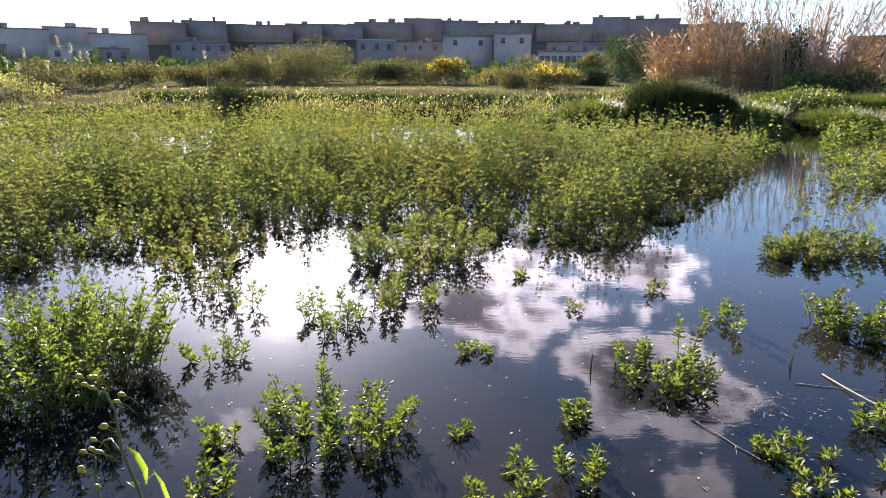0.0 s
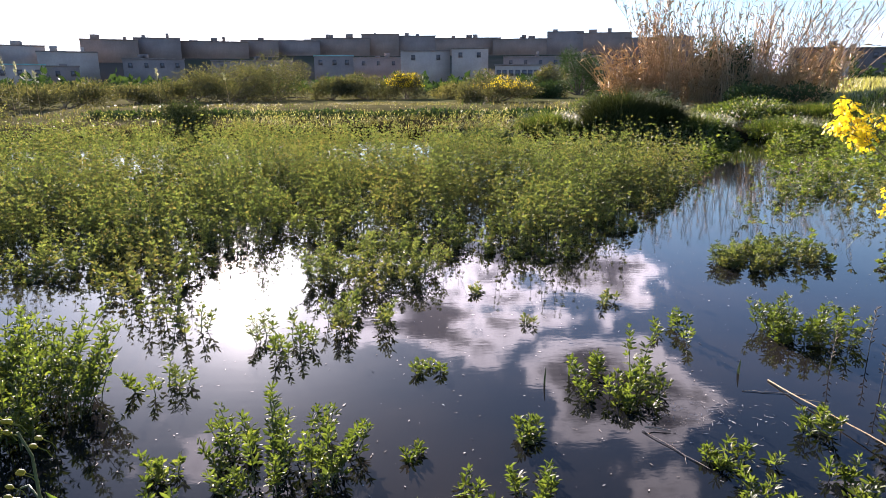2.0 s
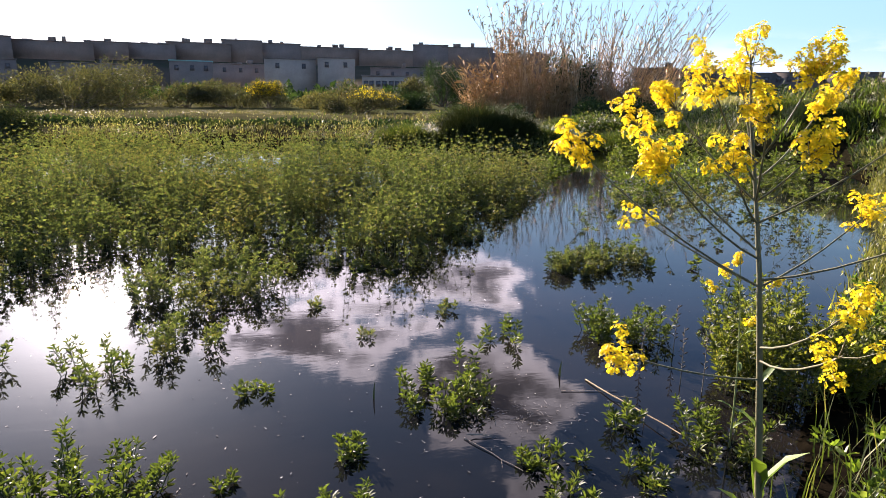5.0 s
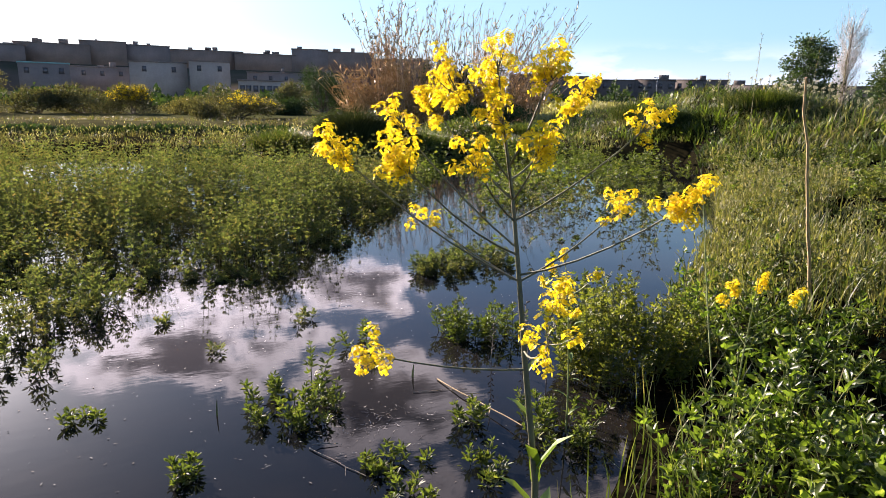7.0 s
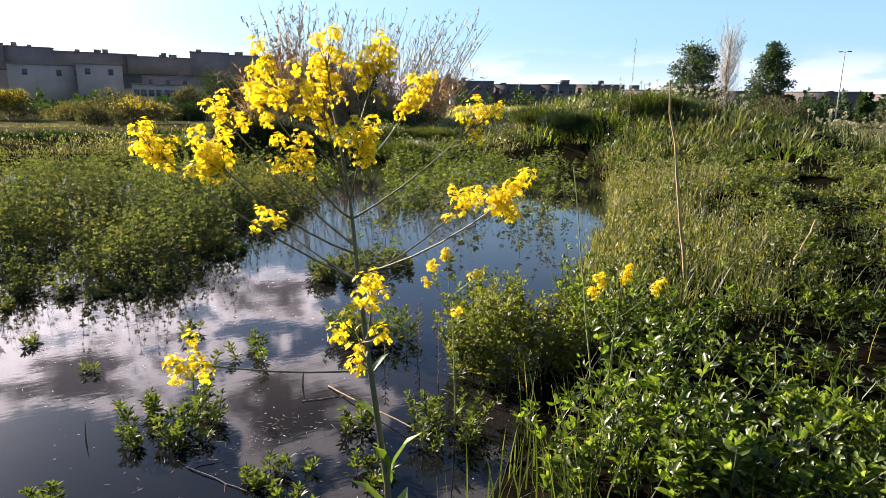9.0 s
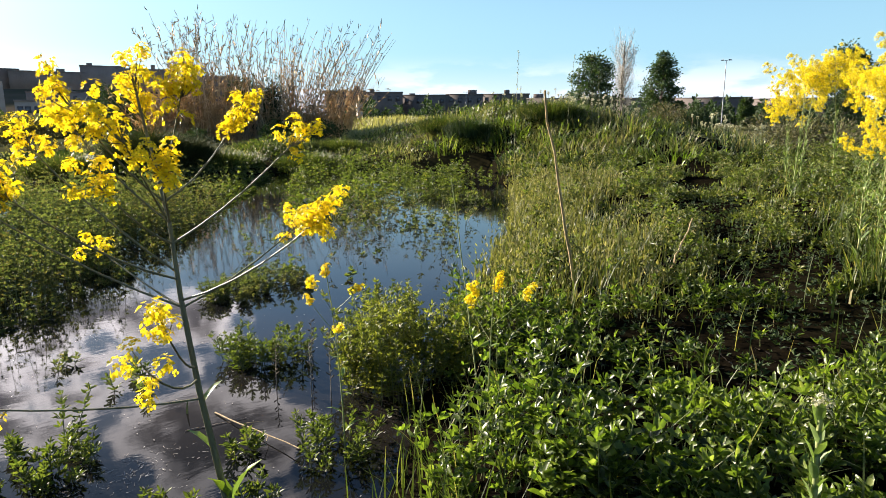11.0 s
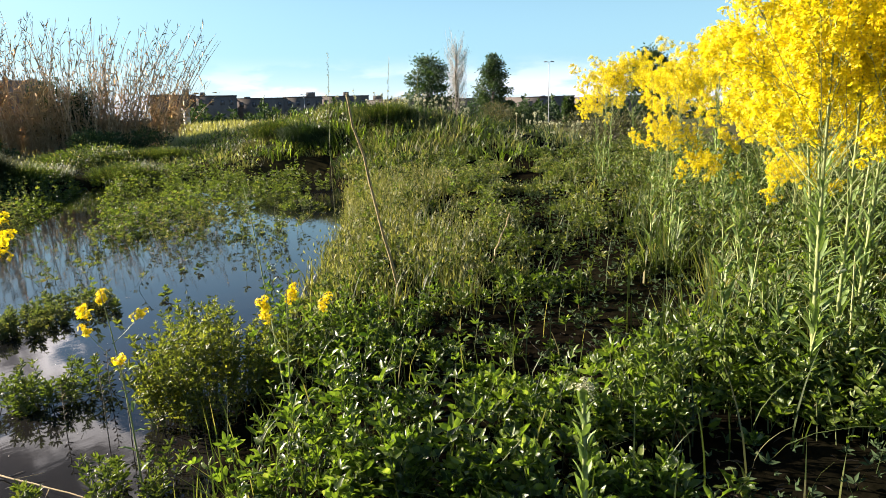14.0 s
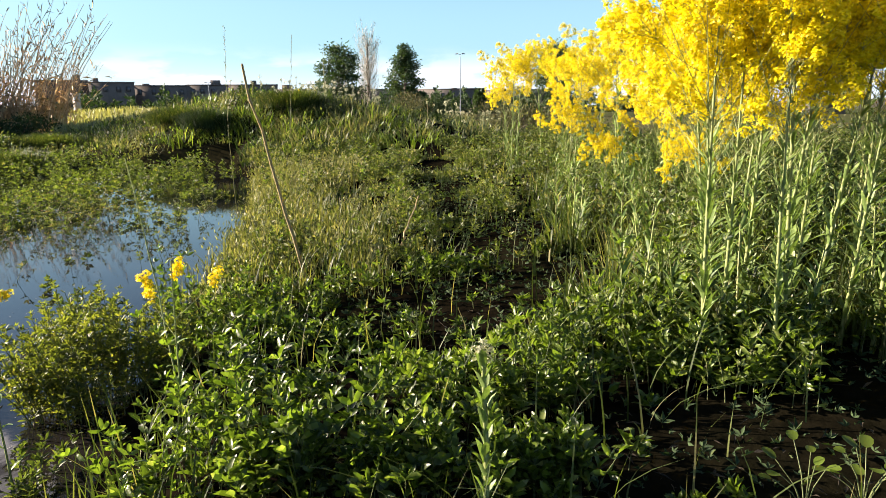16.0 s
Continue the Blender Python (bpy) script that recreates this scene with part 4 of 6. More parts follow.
def woad(seed_turn, tall, label):
    """A full woad: leafy stem and a broad flat-topped yellow head."""
    t = thing("woad_plant", label, "plant", (0, 0, -5), "woad stand on the bank")
    bow = np.array([U(-0.06, 0.06), U(-0.06, 0.06), 0])
    u = np.linspace(0, 1, 7)[:, None]
    axis = np.array([0, 0, 1.0]) * tall * u + bow * u ** 2
    part("stem", tubes(Geo(), [axis], np.linspace(0.0098, 0.0026, 7), 6), WOADSTEM, t, smooth=True)

    def on_stem(f):
        return np.array([0, 0, 1.0]) * tall * f + bow * f ** 2
    for i in range(62):
        f = 0.02 + 0.70 * i / 62
        a = seed_turn + i * 2.4 + U(-0.9, 0.9)
        ln = (0.14 - 0.10 * f) * U(0.6, 1.25)
        stem_leaf(t, on_stem(f), (math.cos(a), math.sin(a), U(0.8, 3.0)), ln, ln * U(0.13, 0.19), droop=U(-0.3, 0.7))
    for i in range(24):
        f = 0.52 + 0.46 * i / 24
        a = seed_turn + i * 2.4 + U(-0.3, 0.3)
        reach = ((1.0 - f) * 0.66 * tall + 0.06) * U(0.35, 1.0)
        end = on_stem(f) + np.array([math.cos(a) * reach, math.sin(a) * reach, (1.04 - f) * tall * U(0.45, 1.0)])
        branch(t, on_stem(f), end, 17, -0.02, 0.085, 0.0064, 31, 0.024, 0.0014, True, LEMON)
    return t


LABELS = ("tall leafy woad with a broad yellow flower head on the bank", "woad with pale stems and dense yellow bloom on the grassy bank")
rng = np.random.default_rng(21)
WOADS = [woad(i * 1.1, h, LABELS[i % 2]) for i, h in enumerate((1.28, 1.42, 1.2, 1.5))]
STAND = [(3.04, -0.08, 1.05), (3.28, -0.32, 1.05), (3.6, -0.28, 1.1), (3.42, -0.6, 1.05), (3.9, -0.55, 1.1), (4.3, -0.1, 1.0), (4.5, -0.6, 1.1),
         (4.9, 0.15, 0.95), (5.3, -0.35, 1.1), (5.6, 0.45, 1.0), (6.1, -0.1, 1.05), (6.0, 0.9, 0.95), (6.8, 0.6, 1.03), (6.6, 1.45, 0.85), (7.6, 1.5, 1.05), (8.2, 2.3, 1.0),
         (8.8, 2.0, 1.0), (8.9, 2.9, 0.95), (7.6, 0.2, 1.15), (4.6, -0.25, 1.0), (5.5, 0.1, 1.0), (3.75, -0.42, 1.0), (6.4, 0.4, 1.1), (3.6, -0.02, 0.85), (4.0, 0.05, 0.8), (4.9, 0.35, 0.8), (9.8, 3.4, 0.95), (5.13, 1.02, 0.58), (5.25, 0.8, 0.5), (5.3, 0.48, 0.64), (4.6, 0.22, 0.6), (8.3, 2.75, 0.95), (7.3, 1.75, 0.98), (3.35, -0.05, 1.0), (5.0, -0.4, 1.15), (7.0, 1.1, 1.02), (3.45, -0.5, 0.95), (3.15, -0.12, 0.9), (3.8, -0.15, 1.05), (3.3, -0.7, 1.1), (4.1, -0.35, 1.0), (3.05, -0.3, 0.85)]
for i, (x, y, s) in enumerate(STAND):
    z = float(height(x, y)) - 0.02
    src = WOADS[i % 4]
    m = pose(x, y, z, U(-4, 4), U(-4, 4), U(0, 360)) @ Matrix.Scale(s * (0.93 if x < 5 else 1.0), 4)
    if i < 4:
        src.matrix_basis = m
    else:
        ob = copy_thing(src, Matrix.Identity(4))
        ob.matrix_basis = m


def woad_foliage():
    """Leafy shoots without flowers that crowd the foot of the stand."""
    g = Geo()
    n = 640
    x, y = U(2.95, 8.5, n), U(-1.4, 2.6, n)
    edge = y - 0.42 * (x - 3.2) - 0.25
    ok = (edge < 0.1) & (edge > -2.2) & (hollow(x, y) < 0.4) & (U(0, 1, n) < np.where(edge < -0.2, 1.0, 0.55))
    x, y = x[ok], y[ok]
    n, k = len(x), 20
    H = U(0.18, 0.58, n)
    lean = rng.normal(0, 0.12, (n, 2))
    P = on_ground(x, y, 0.01)
    u3 = np.linspace(0, 1, 3)
    top = np.concatenate([lean * H[:, None], H[:, None]], 1)
    tubes(g, P[:, None] + top[:, None] * u3[None, :, None], (0.005, 0.004, 0.002), 4, 1)
    f = np.linspace(0.04, 1.0, k)[None, :] + rng.normal(0, 0.02, (n, k))
    a = np.arange(k)[None, :] * 2.4 + U(0, 6.28, (n, 1)) + rng.normal(0, 0.5, (n, k))
    base = P[:, None] + top[:, None] * f[:, :, None]
    d = np.stack([np.cos(a), np.sin(a), U(0.5, 2.4, (n, k))], -1)
    ln = (0.15 - 0.08 * f) * U(0.6, 1.25, (n, k))
    leaves(g, base.reshape(-1, 3), d.reshape(-1, 3), rng.normal(0, 0.3, (n * k, 3)) + [0, 0, 1.0], ln.ravel(), ln.ravel() * 0.18, 2, 0, fold=0.18, droop=0.2)
    tagged(part("woad_foliage", g, [WOADLEAF, WOADSTEM]), "crowded grey-green lance-shaped leaves at the foot of the woad", "undergrowth", kind="stuff")


woad_foliage()


def thin_mustard(at, tall, heads, label):
    t = thing("mustard_plant", label, "plant", at, "thin mustard plants on the shore")
    u = np.linspace(0, 1, 6)[:, None]
    bow = np.array([U(-0.08, 0.08), U(-0.08, 0.08), 0])
    axis = np.array([0, 0, 1.0]) * tall * u + bow * u ** 2
    part("stem", tubes(Geo(), [axis], np.linspace(0.004, 0.0012, 6), 5), WOADSTEM, t)
    for i in range(heads):
        f = 1 - 0.09 * i
        a = i * 2.4 + U(0, 1)
        base = np.array([0, 0, 1.0]) * tall * (f - 0.08) + bow * f ** 2
        end = base + np.array([math.cos(a), math.sin(a), 0.9]) * (0.02 + 0.045 * min(i, 2))
        branch(t, base, end, 8 - i, -0.006, 0.018, 0.0058, 14, 0.013, 0.0014)
    for i in range(6):
        a = i * 2.4
        stem_leaf(t, np.array([0, 0, tall * (0.1 + 0.1 * i)]), (math.cos(a), math.sin(a), 0.8), 0.07 - 0.006 * i, 0.014)
    return t


rng = np.random.default_rng(22)
thin_mustard((1.97, 1.2, 0.1), 0.64, 4, "thin mustard with few small yellow flowers on the shore")
thin_mustard((1.75, 1.72, 0.0), 0.71, 5, "spindly yellow mustard standing in shallow water")


def stalk(name, label, points, r0, r1, mat, category="stalk", tip=None):
    pts = np.array(points, float)
    k = 9
    tt = np.linspace(0, len(pts) - 1, k)
    path = np.stack([np.interp(tt, np.arange(len(pts)), pts[:, i]) for i in range(3)], 1)
    path[1:-1] += rng.normal(0, r0 * 0.5, (k - 2, 3))
    t = thing(name, label, category, tuple(path[0]))
    path = path - path[0]
    part("stem", tubes(Geo(), [path], np.linspace(r0, r1, k), 6), mat, t, smooth=True)
    if tip is not None:
        g = Geo()
        n = 26
        f = U(0.72, 1.0, n)
        p = np.stack([np.interp(f, np.linspace(0, 1, k), path[:, i]) for i in range(3)], 1)
        d = np.stack([rng.normal(0, 0.6, n), rng.normal(0, 0.6, n), np.ones(n)], 1)
        leaves(g, p, d, rng.normal(0, 1, (n, 3)), 0.018, 0.0035, 1)
        tagged(part("seed_head", g, tip, t), kind="stuff")
    return t


stalk("dry_stalk", "leaning dry straw-coloured stalk on the bank", [(3.6, 2.1, 0.15), (3.26, 1.97, 0.75), (2.96, 1.845, 1.325)], 0.010, 0.005, STRAW)
stalk("dry_stalk", "short broken straw stalk among the bank herbs", [(4.43, 1.98, 0.22), (4.87, 2.09, 0.50)], 0.007, 0.004, STRAW)
stalk("green_stalk", "thin bent green stalk beside the water", [(2.1, 1.35, 0.05), (2.2, 1.55, 0.55), (2.2, 1.64, 0.98)], 0.0032, 0.0016, WOADSTEM)
stalk("grass_stalk", "slender grass stalk with a feathery seed head", [(3.6, 2.6, 0.2), (3.63, 2.66, 1.0), (3.75, 2.75, 1.62)], 0.0022, 0.0009, DRYGRASS, tip=DRYGRASS)
stalk("grass_stalk", "tall seeding grass stalk on the bank", [(4.6, 3.0, 0.3), (4.62, 3.05, 1.0), (4.7, 3.05, 1.68)], 0.0022, 0.0009, DRYGRASS, tip=DRYGRASS)
stalk("grass_stalk", "thin seeding grass stalk beside the mound", [(5.4, 3.3, 0.3), (5.42, 3.32, 1.0), (5.5, 3.4, 1.62)], 0.0022, 0.0009, DRYGRASS, tip=DRYGRASS)


def umbel_stalk():
    t = thing("pepperwort_stalk", "single pale leafy stalk with a cream bud head", "plant", (1.96, 0.24, float(height(1.96, 0.24))))
    z1 = 0.63 - float(height(1.96, 0.24))
    path = np.array([(0.0, 0.0, 0), (0.01, 0.005, z1 * 0.5), (0.015, 0.015, z1)])
    part("stem", tubes(Geo(), [path], (0.008, 0.007, 0.005), 6), WOADSTEM, t, smooth=True)
    for i in range(26):
        f = 0.08 + 0.86 * i / 26
        a = i * 2.4
        stem_leaf(t, path[0] + (path[2] - path[0]) * f, (math.cos(a) * 0.35, math.sin(a) * 0.35, 1.0), 0.065, 0.019, droop=0.1, mat=WOADLEAF)
    g = flowers(Geo(), path[2] + rng.normal(0, 0.009, (11, 3)), 0.009, 20, 0.0028)
    part("bud_head", g, BUD, t, "cream-white buds")


umbel_stalk()


def shore_stalk():
    """The hairy budding plant at the very edge of the bank."""
    t = thing("budding_stalk", "hairy budding wild stalk with narrow bright leaves", "plant", (-0.5, 0.92, 0.0))

    def sprig(name, pts, r0, under):
        return part(name, tubes(Geo(), [np.array(pts, float)], np.linspace(r0, r0 * 0.5, len(pts)), 6), STEM, under, smooth=True)
    stem = sprig("stem", [(0.01, 0, -0.03), (0.0, 0, 0.3), (-0.02, 0, 0.48), (-0.04, 0, 0.56), (-0.04, 0, 0.63), (-0.055, 0, 0.672)], 0.0036, t)
    side = sprig("side_branch", [(-0.042, 0, 0.555), (-0.06, 0.01, 0.572), (-0.075, 0.012, 0.566), (-0.085, 0.015, 0.552)], 0.0022, t)
    low = sprig("side_branch", [(-0.05, 0.0, 0.30), (-0.095, 0.01, 0.46), (-0.098, 0.012, 0.50), (-0.092, 0.012, 0.535)], 0.0026, t)
    for owner, tips in ((stem, [(-0.085, 0, 0.69), (-0.078, 0, 0.675), (-0.068, 0.004, 0.686), (-0.058, -0.003, 0.69), (-0.072, 0.01, 0.664), (-0.03, 0, 0.645), (-0.024, 0.006, 0.655)]),
                        (side, [(-0.088, 0.015, 0.565), (-0.082, 0.01, 0.545), (-0.072, 0.02, 0.585), (-0.062, 0.01, 0.595)]),
                        (low, [(-0.105, 0.01, 0.545), (-0.09, 0.01, 0.55), (-0.08, 0.016, 0.54), (-0.112, 0.008, 0.515), (-0.115, 0.012, 0.505), (-0.085, 0.0, 0.485)])):
        for tip in tips:
            tip = np.array(tip)
            foot = tip + np.array([0.02, 0.0, -0.018])
            g = tubes(Geo(), [np.stack([foot, (foot + tip) / 2 + [0.003, 0, 0.003], tip])], (0.0011, 0.001, 0.001), 4)
            tubes(g, [np.stack([tip, tip + [-0.003, 0, 0.002], tip + [-0.009, 0, 0.003], tip + [-0.012, 0, 0.003]])], (0.0022, 0.0038, 0.0034, 0.0012), 6)
            part("bud", g, YELLOWISH, owner, "hairy grey-green bud")
    for at, d, ln, wd in (((-0.005, 0, 0.49), (-0.12, 0.05, 1.0), 0.075, 0.017), ((0.03, 0, 0.42), (-0.1, 0.1, 1.0), 0.09, 0.009), ((-0.01, 0.0, 0.49), (0.5, 0.1, 0.9), 0.03, 0.008), ((-0.02, 0.0, 0.48), (-0.6, 0.1, 0.7), 0.025, 0.008), ((0.0, 0.0, 0.3), (0.7, 0.3, 0.8), 0.12, 0.02)):
        stem_leaf(t, at, d, ln, wd, mat=FRESH)


shore_stalk()


def rosette(at, n, size):
    """A low broad-leaved weed: round blades on short stalks."""
    t = thing("broadleaf_weed", "low weed with rounded bright green leaves on the bank", "plant", at, "low weeds on the bank")
    for i in range(n):
        a, up, out = i * 2.4, U(0.05, 0.16), U(0.02, 0.10)
        tip = np.array([math.cos(a) * out, math.sin(a) * out, up])
        st = part("leaf_stalk", tubes(Geo(), [np.stack([np.zeros(3), tip * [0.4, 0.4, 0.6], tip])], (0.0018, 0.0014, 0.001), 4), STEM, t)
        L, W = size * U(0.7, 1.2), size * U(0.6, 0.9)
        d = unit(np.array([math.cos(a), math.sin(a), U(-0.1, 0.6)]))
        s = unit(np.cross(d, [0, 0, 1.0]))
        k = np.linspace(0, 2 * math.pi, 11)[:-1]
        rim = tip + np.outer(1 - np.cos(k), d) * L / 2 + np.outer(np.sin(k), s) * W / 2 + np.outer(np.sin(k) ** 2, [0, 0, 1.0]) * 0.12 * W
        v = np.concatenate([rim, [tip + d * L / 2]])
        part("leaf", Geo().add(v, [(i_, (i_ + 1) % 10, 10) for i_ in range(10)]), FRESH if i % 3 else BANK, st)


for x, y, n, size in ((2.41, -0.38, 9, 0.034), (2.47, -0.5, 12, 0.036), (2.58, -0.66, 9, 0.036)):
    rosette((x, y, float(height(x, y)) - 0.01), n, size)


def stick(name, label, a, b, r, mat=None):
    a, b = np.array(a, float), np.array(b, float)
    t = thing(name, label, "stick", tuple(a))
    u = np.linspace(0, 1, 7)[:, None]
    path = (b - a) * u
    path[1:-1] += rng.normal(0, r * 0.9, (5, 3)) * [1, 1, 0.3]
    st = part("stick_body", tubes(Geo(), [path], np.linspace(r, r * 0.6, 7), 6), mat or TWIG, t, smooth=True)
    for i, s in ((2, 1), (4, -1)):
        e = path[i] + (path[-1] * 0.12 + np.array([-path[-1][1], path[-1][0], 0.02]) * 0.12 * s)
        part("twig", tubes(Geo(), [np.stack([path[i], (path[i] + e) / 2, e])], (r * 0.5, r * 0.4, r * 0.25), 4), mat or TWIG, t)
    return t


stick("floating_stick", "thin grey stick floating on the pond", (0.85, 1.98, 0.004), (0.98, 1.74, 0.004), 0.0021)
stick("floating_stick", "short grey stick crossing another on the water", (0.86, 1.985, 0.012), (0.95, 1.97, 0.006), 0.0025)
stick("fallen_reed", "straw-coloured reed stem lying half in the water", (1.5, 2.33, 0.004), (1.60, 1.79, 0.03), 0.0034, STRAW)
stick("floating_stick", "pale thin stick at the pond's edge", (1.35, 2.25, 0.003), (1.58, 2.2, 0.003), 0.0016)


def withered_stalk(at, tall):
    """A thin brown dead stem with small dark buds, standing in the shallows."""
    t = thing("withered_stalk", "thin brown withered stem with dark buds in shallow water", "stalk", at, "withered stems in the water")
    u = np.linspace(0, 1, 6)[:, None]
    axis = np.array([0, 0, 1.0]) * tall * u + np.array([U(-0.1, 0.1), U(-0.1, 0.1), 0]) * tall * u ** 2 + [0, 0, -0.02]
    st = part("stem", tubes(Geo(), [axis], np.linspace(0.0024, 0.001, 6), 5), TWIG, t)
    for i in range(14):
        f = 0.35 + 0.65 * i / 14
        p = np.array([np.interp(f, u[:, 0], axis[:, k]) for k in range(3)])
        a = i * 2.4
        tip = p + np.array([math.cos(a) * 0.012, math.sin(a) * 0.012, 0.008])
        part("bud", tubes(Geo(), [np.stack([p, tip, tip + (tip - p) * 0.5])], (0.0008, 0.0036, 0.0012), 5), DEADBUD, st, "dark dried bud")


DEADBUD = plain_material("dried_bud", (0.035, 0.028, 0.018), (0.11, 0.085, 0.05), 60, island=0.4)
for x, y, tall in ((1.93, 2.12, 0.34), (1.88, 2.2, 0.27), (2.03, 2.1, 0.30), (1.82, 2.42, 0.22), (2.06, 2.52, 0.26)):
    withered_stalk((x, y, 0.0), tall)


def upright_blade(at, tall, lean, mat, label):
    g = blades(Geo(), np.array([[0, 0, -0.02]]), np.array([0.4]), tall, 0.014, lean, k=5)
    ob = part("reed_shoot", g, mat, at=pose(*at))
    tagged(ob, label, "shoot")


upright_blade((0.70, 2.43, 0), 0.13, 0.1, FRESH, "single bright green grass blade rising from the water")
upright_blade((0.58, 2.35, 0), 0.10, 0.05, DARKLEAF, "dark thin blade standing in the pond")
upright_blade((1.41, 2.4, 0), 0.09, 0.1, STEM, "thin budded stem in the water")


def litter():
    g = Geo()
    n = 1500
    x, y = U(-2.2, 3.2, n), 1.0 + 3.6 * U(0, 1, n) ** 1.5
    ok = shore(x, y) < -0.02
    x, y = x[ok], y[ok]
    n = len(x)
    a = U(0, 6.28, n)
    big = np.where(U(0, 1, n) < 0.08, 1.6, 1.0)
    leaves(g, np.stack([x, y, np.full(n, 0.003)], 1), np.stack([np.cos(a), np.sin(a), np.zeros(n)], 1), np.array([[0, 0, 1.0]]).repeat(n, 0),
           U(0.004, 0.018, n) * big, U(0.002, 0.006, n) * big, 1, fold=0.05, droop=0.0)
    n = 200
    x, y = rng.normal(1.05, 0.16, n), rng.normal(2.08, 0.07, n)
    a = U(0, 6.28, n)
    leaves(g, np.stack([x, y, np.full(n, 0.003)], 1), np.stack([np.cos(a), np.sin(a), np.zeros(n)], 1), np.array([[0, 0, 1.0]]).repeat(n, 0),
           U(0.01, 0.04, n), U(0.0008, 0.002, n), 1, fold=0.05, droop=0.0)
    tagged(part("floating_litter", g, DEBRIS), "pale specks and straw bits floating on the water", "litter", kind="stuff")


litter()


# ---- the middle distance ----
def tussock(x, y, r, h, mat, label, n=2600, wide=0.012):
    rr, a = r * np.sqrt(U(0, 1, n)), U(0, 6.28, n)
    P = np.stack([rr * np.cos(a), rr * np.sin(a), -0.02 + 0.35 * h * (1 - (rr / r) ** 2)], 1)
    g = blades(Geo(), P, a + rng.normal(0, 0.7, n), h * U(0.45, 0.85, n), wide, U(0.2, 1.1, n))
    ob = part("grass_tussock", g, mat, at=pose(x, y, float(height(x, y))))
    tagged(ob, label, "grass tuft", "grass tussocks")


for x, y, r, h, mat, label in (
        (3.2, 14.4, 0.8, 0.5, GRASS, "green grass tussock beside a darker one"),
        (1.7, 13.8, 0.75, 0.55, DARKLEAF, "dark weedy tuft with pale seed tips"),
        (6.3, 14.2, 0.9, 0.45, GRASS, "low green tussock near the reed stand"), (8.2, 13.6, 0.8, 0.5, GRASS, "green tussock at the far shore"),
        (11.6, 11.6, 0.6, 0.5, DARKLEAF, "dark tussock hanging over the inlet"), (12.2, 13.2, 0.8, 0.5, GRASS, "shaggy tussock on the mound"), (12.9, 10.2, 0.8, 0.5, GRASS, "shaggy tussock on the mound"),):
    tussock(x, y, r, h, mat, label)


def shore_grass():
    """Dry fine grass along the near edge of the inlet."""
    g = Geo()
    n = 11000
    t = U(0, 1, n)
    x, y = 3.6 + 5.2 * t + rng.normal(0, 0.45, n), 2.6 + 4.6 * t + rng.normal(0, 0.45, n)
    d = shore(x, y)
    ok = (d > -0.1) & (d < 1.2) & (patchy(x, y, 6.0, 2.0) + 0.5 * patchy(x, y, 13.0, 5.0) > 0.0)
    x, y = x[ok], y[ok]
    n = len(x)
    blades(g, on_ground(x, y, 0.01), U(0, 6.28, n), U(0.08, 0.29, n), 0.010, U(0.05, 0.9, n))
    p = on_ground(x, y, -0.17)[: n // 2] + rng.normal(0, 0.05, (n // 2, 3))
    leaves(g, p, rng.normal(0, 0.4, p.shape) + [0, 0, 1], rng.normal(0, 1, p.shape), 0.04, 0.014, 1)
    tagged(part("dry_grass", g, DRYGRASS), "fine dry straw-green grass along the shore", "grass", kind="stuff")


shore_grass()


def umbels():
    """White flower heads on stalks along the mound's crest."""
    g = Geo()
    az = np.radians(np.concatenate([U(50, 57, 90), U(61, 68, 60), U(44, 50, 25)]))
    r = np.concatenate([U(15.5, 18.5, 90), U(13, 21, 60), U(15.5, 18, 25)])
    x, y = r * np.sin(az) + 0.7, r * np.cos(az) - 0.2
    p = on_ground(x, y, -0.42) + np.stack([0 * x, 0 * x, U(-0.14, 0.12, len(x))], 1)
    tubes(g, np.stack([on_ground(x, y, 0.02), p], 1), (0.006, 0.004), 3, 1)
    flowers(g, p, U(0.025, 0.05, len(x)), 12, 0.018)
    tagged(part("white_umbels", g, [BUD, STEM]), "small white flower heads in the grass", "flowers", kind="stuff")


umbels()


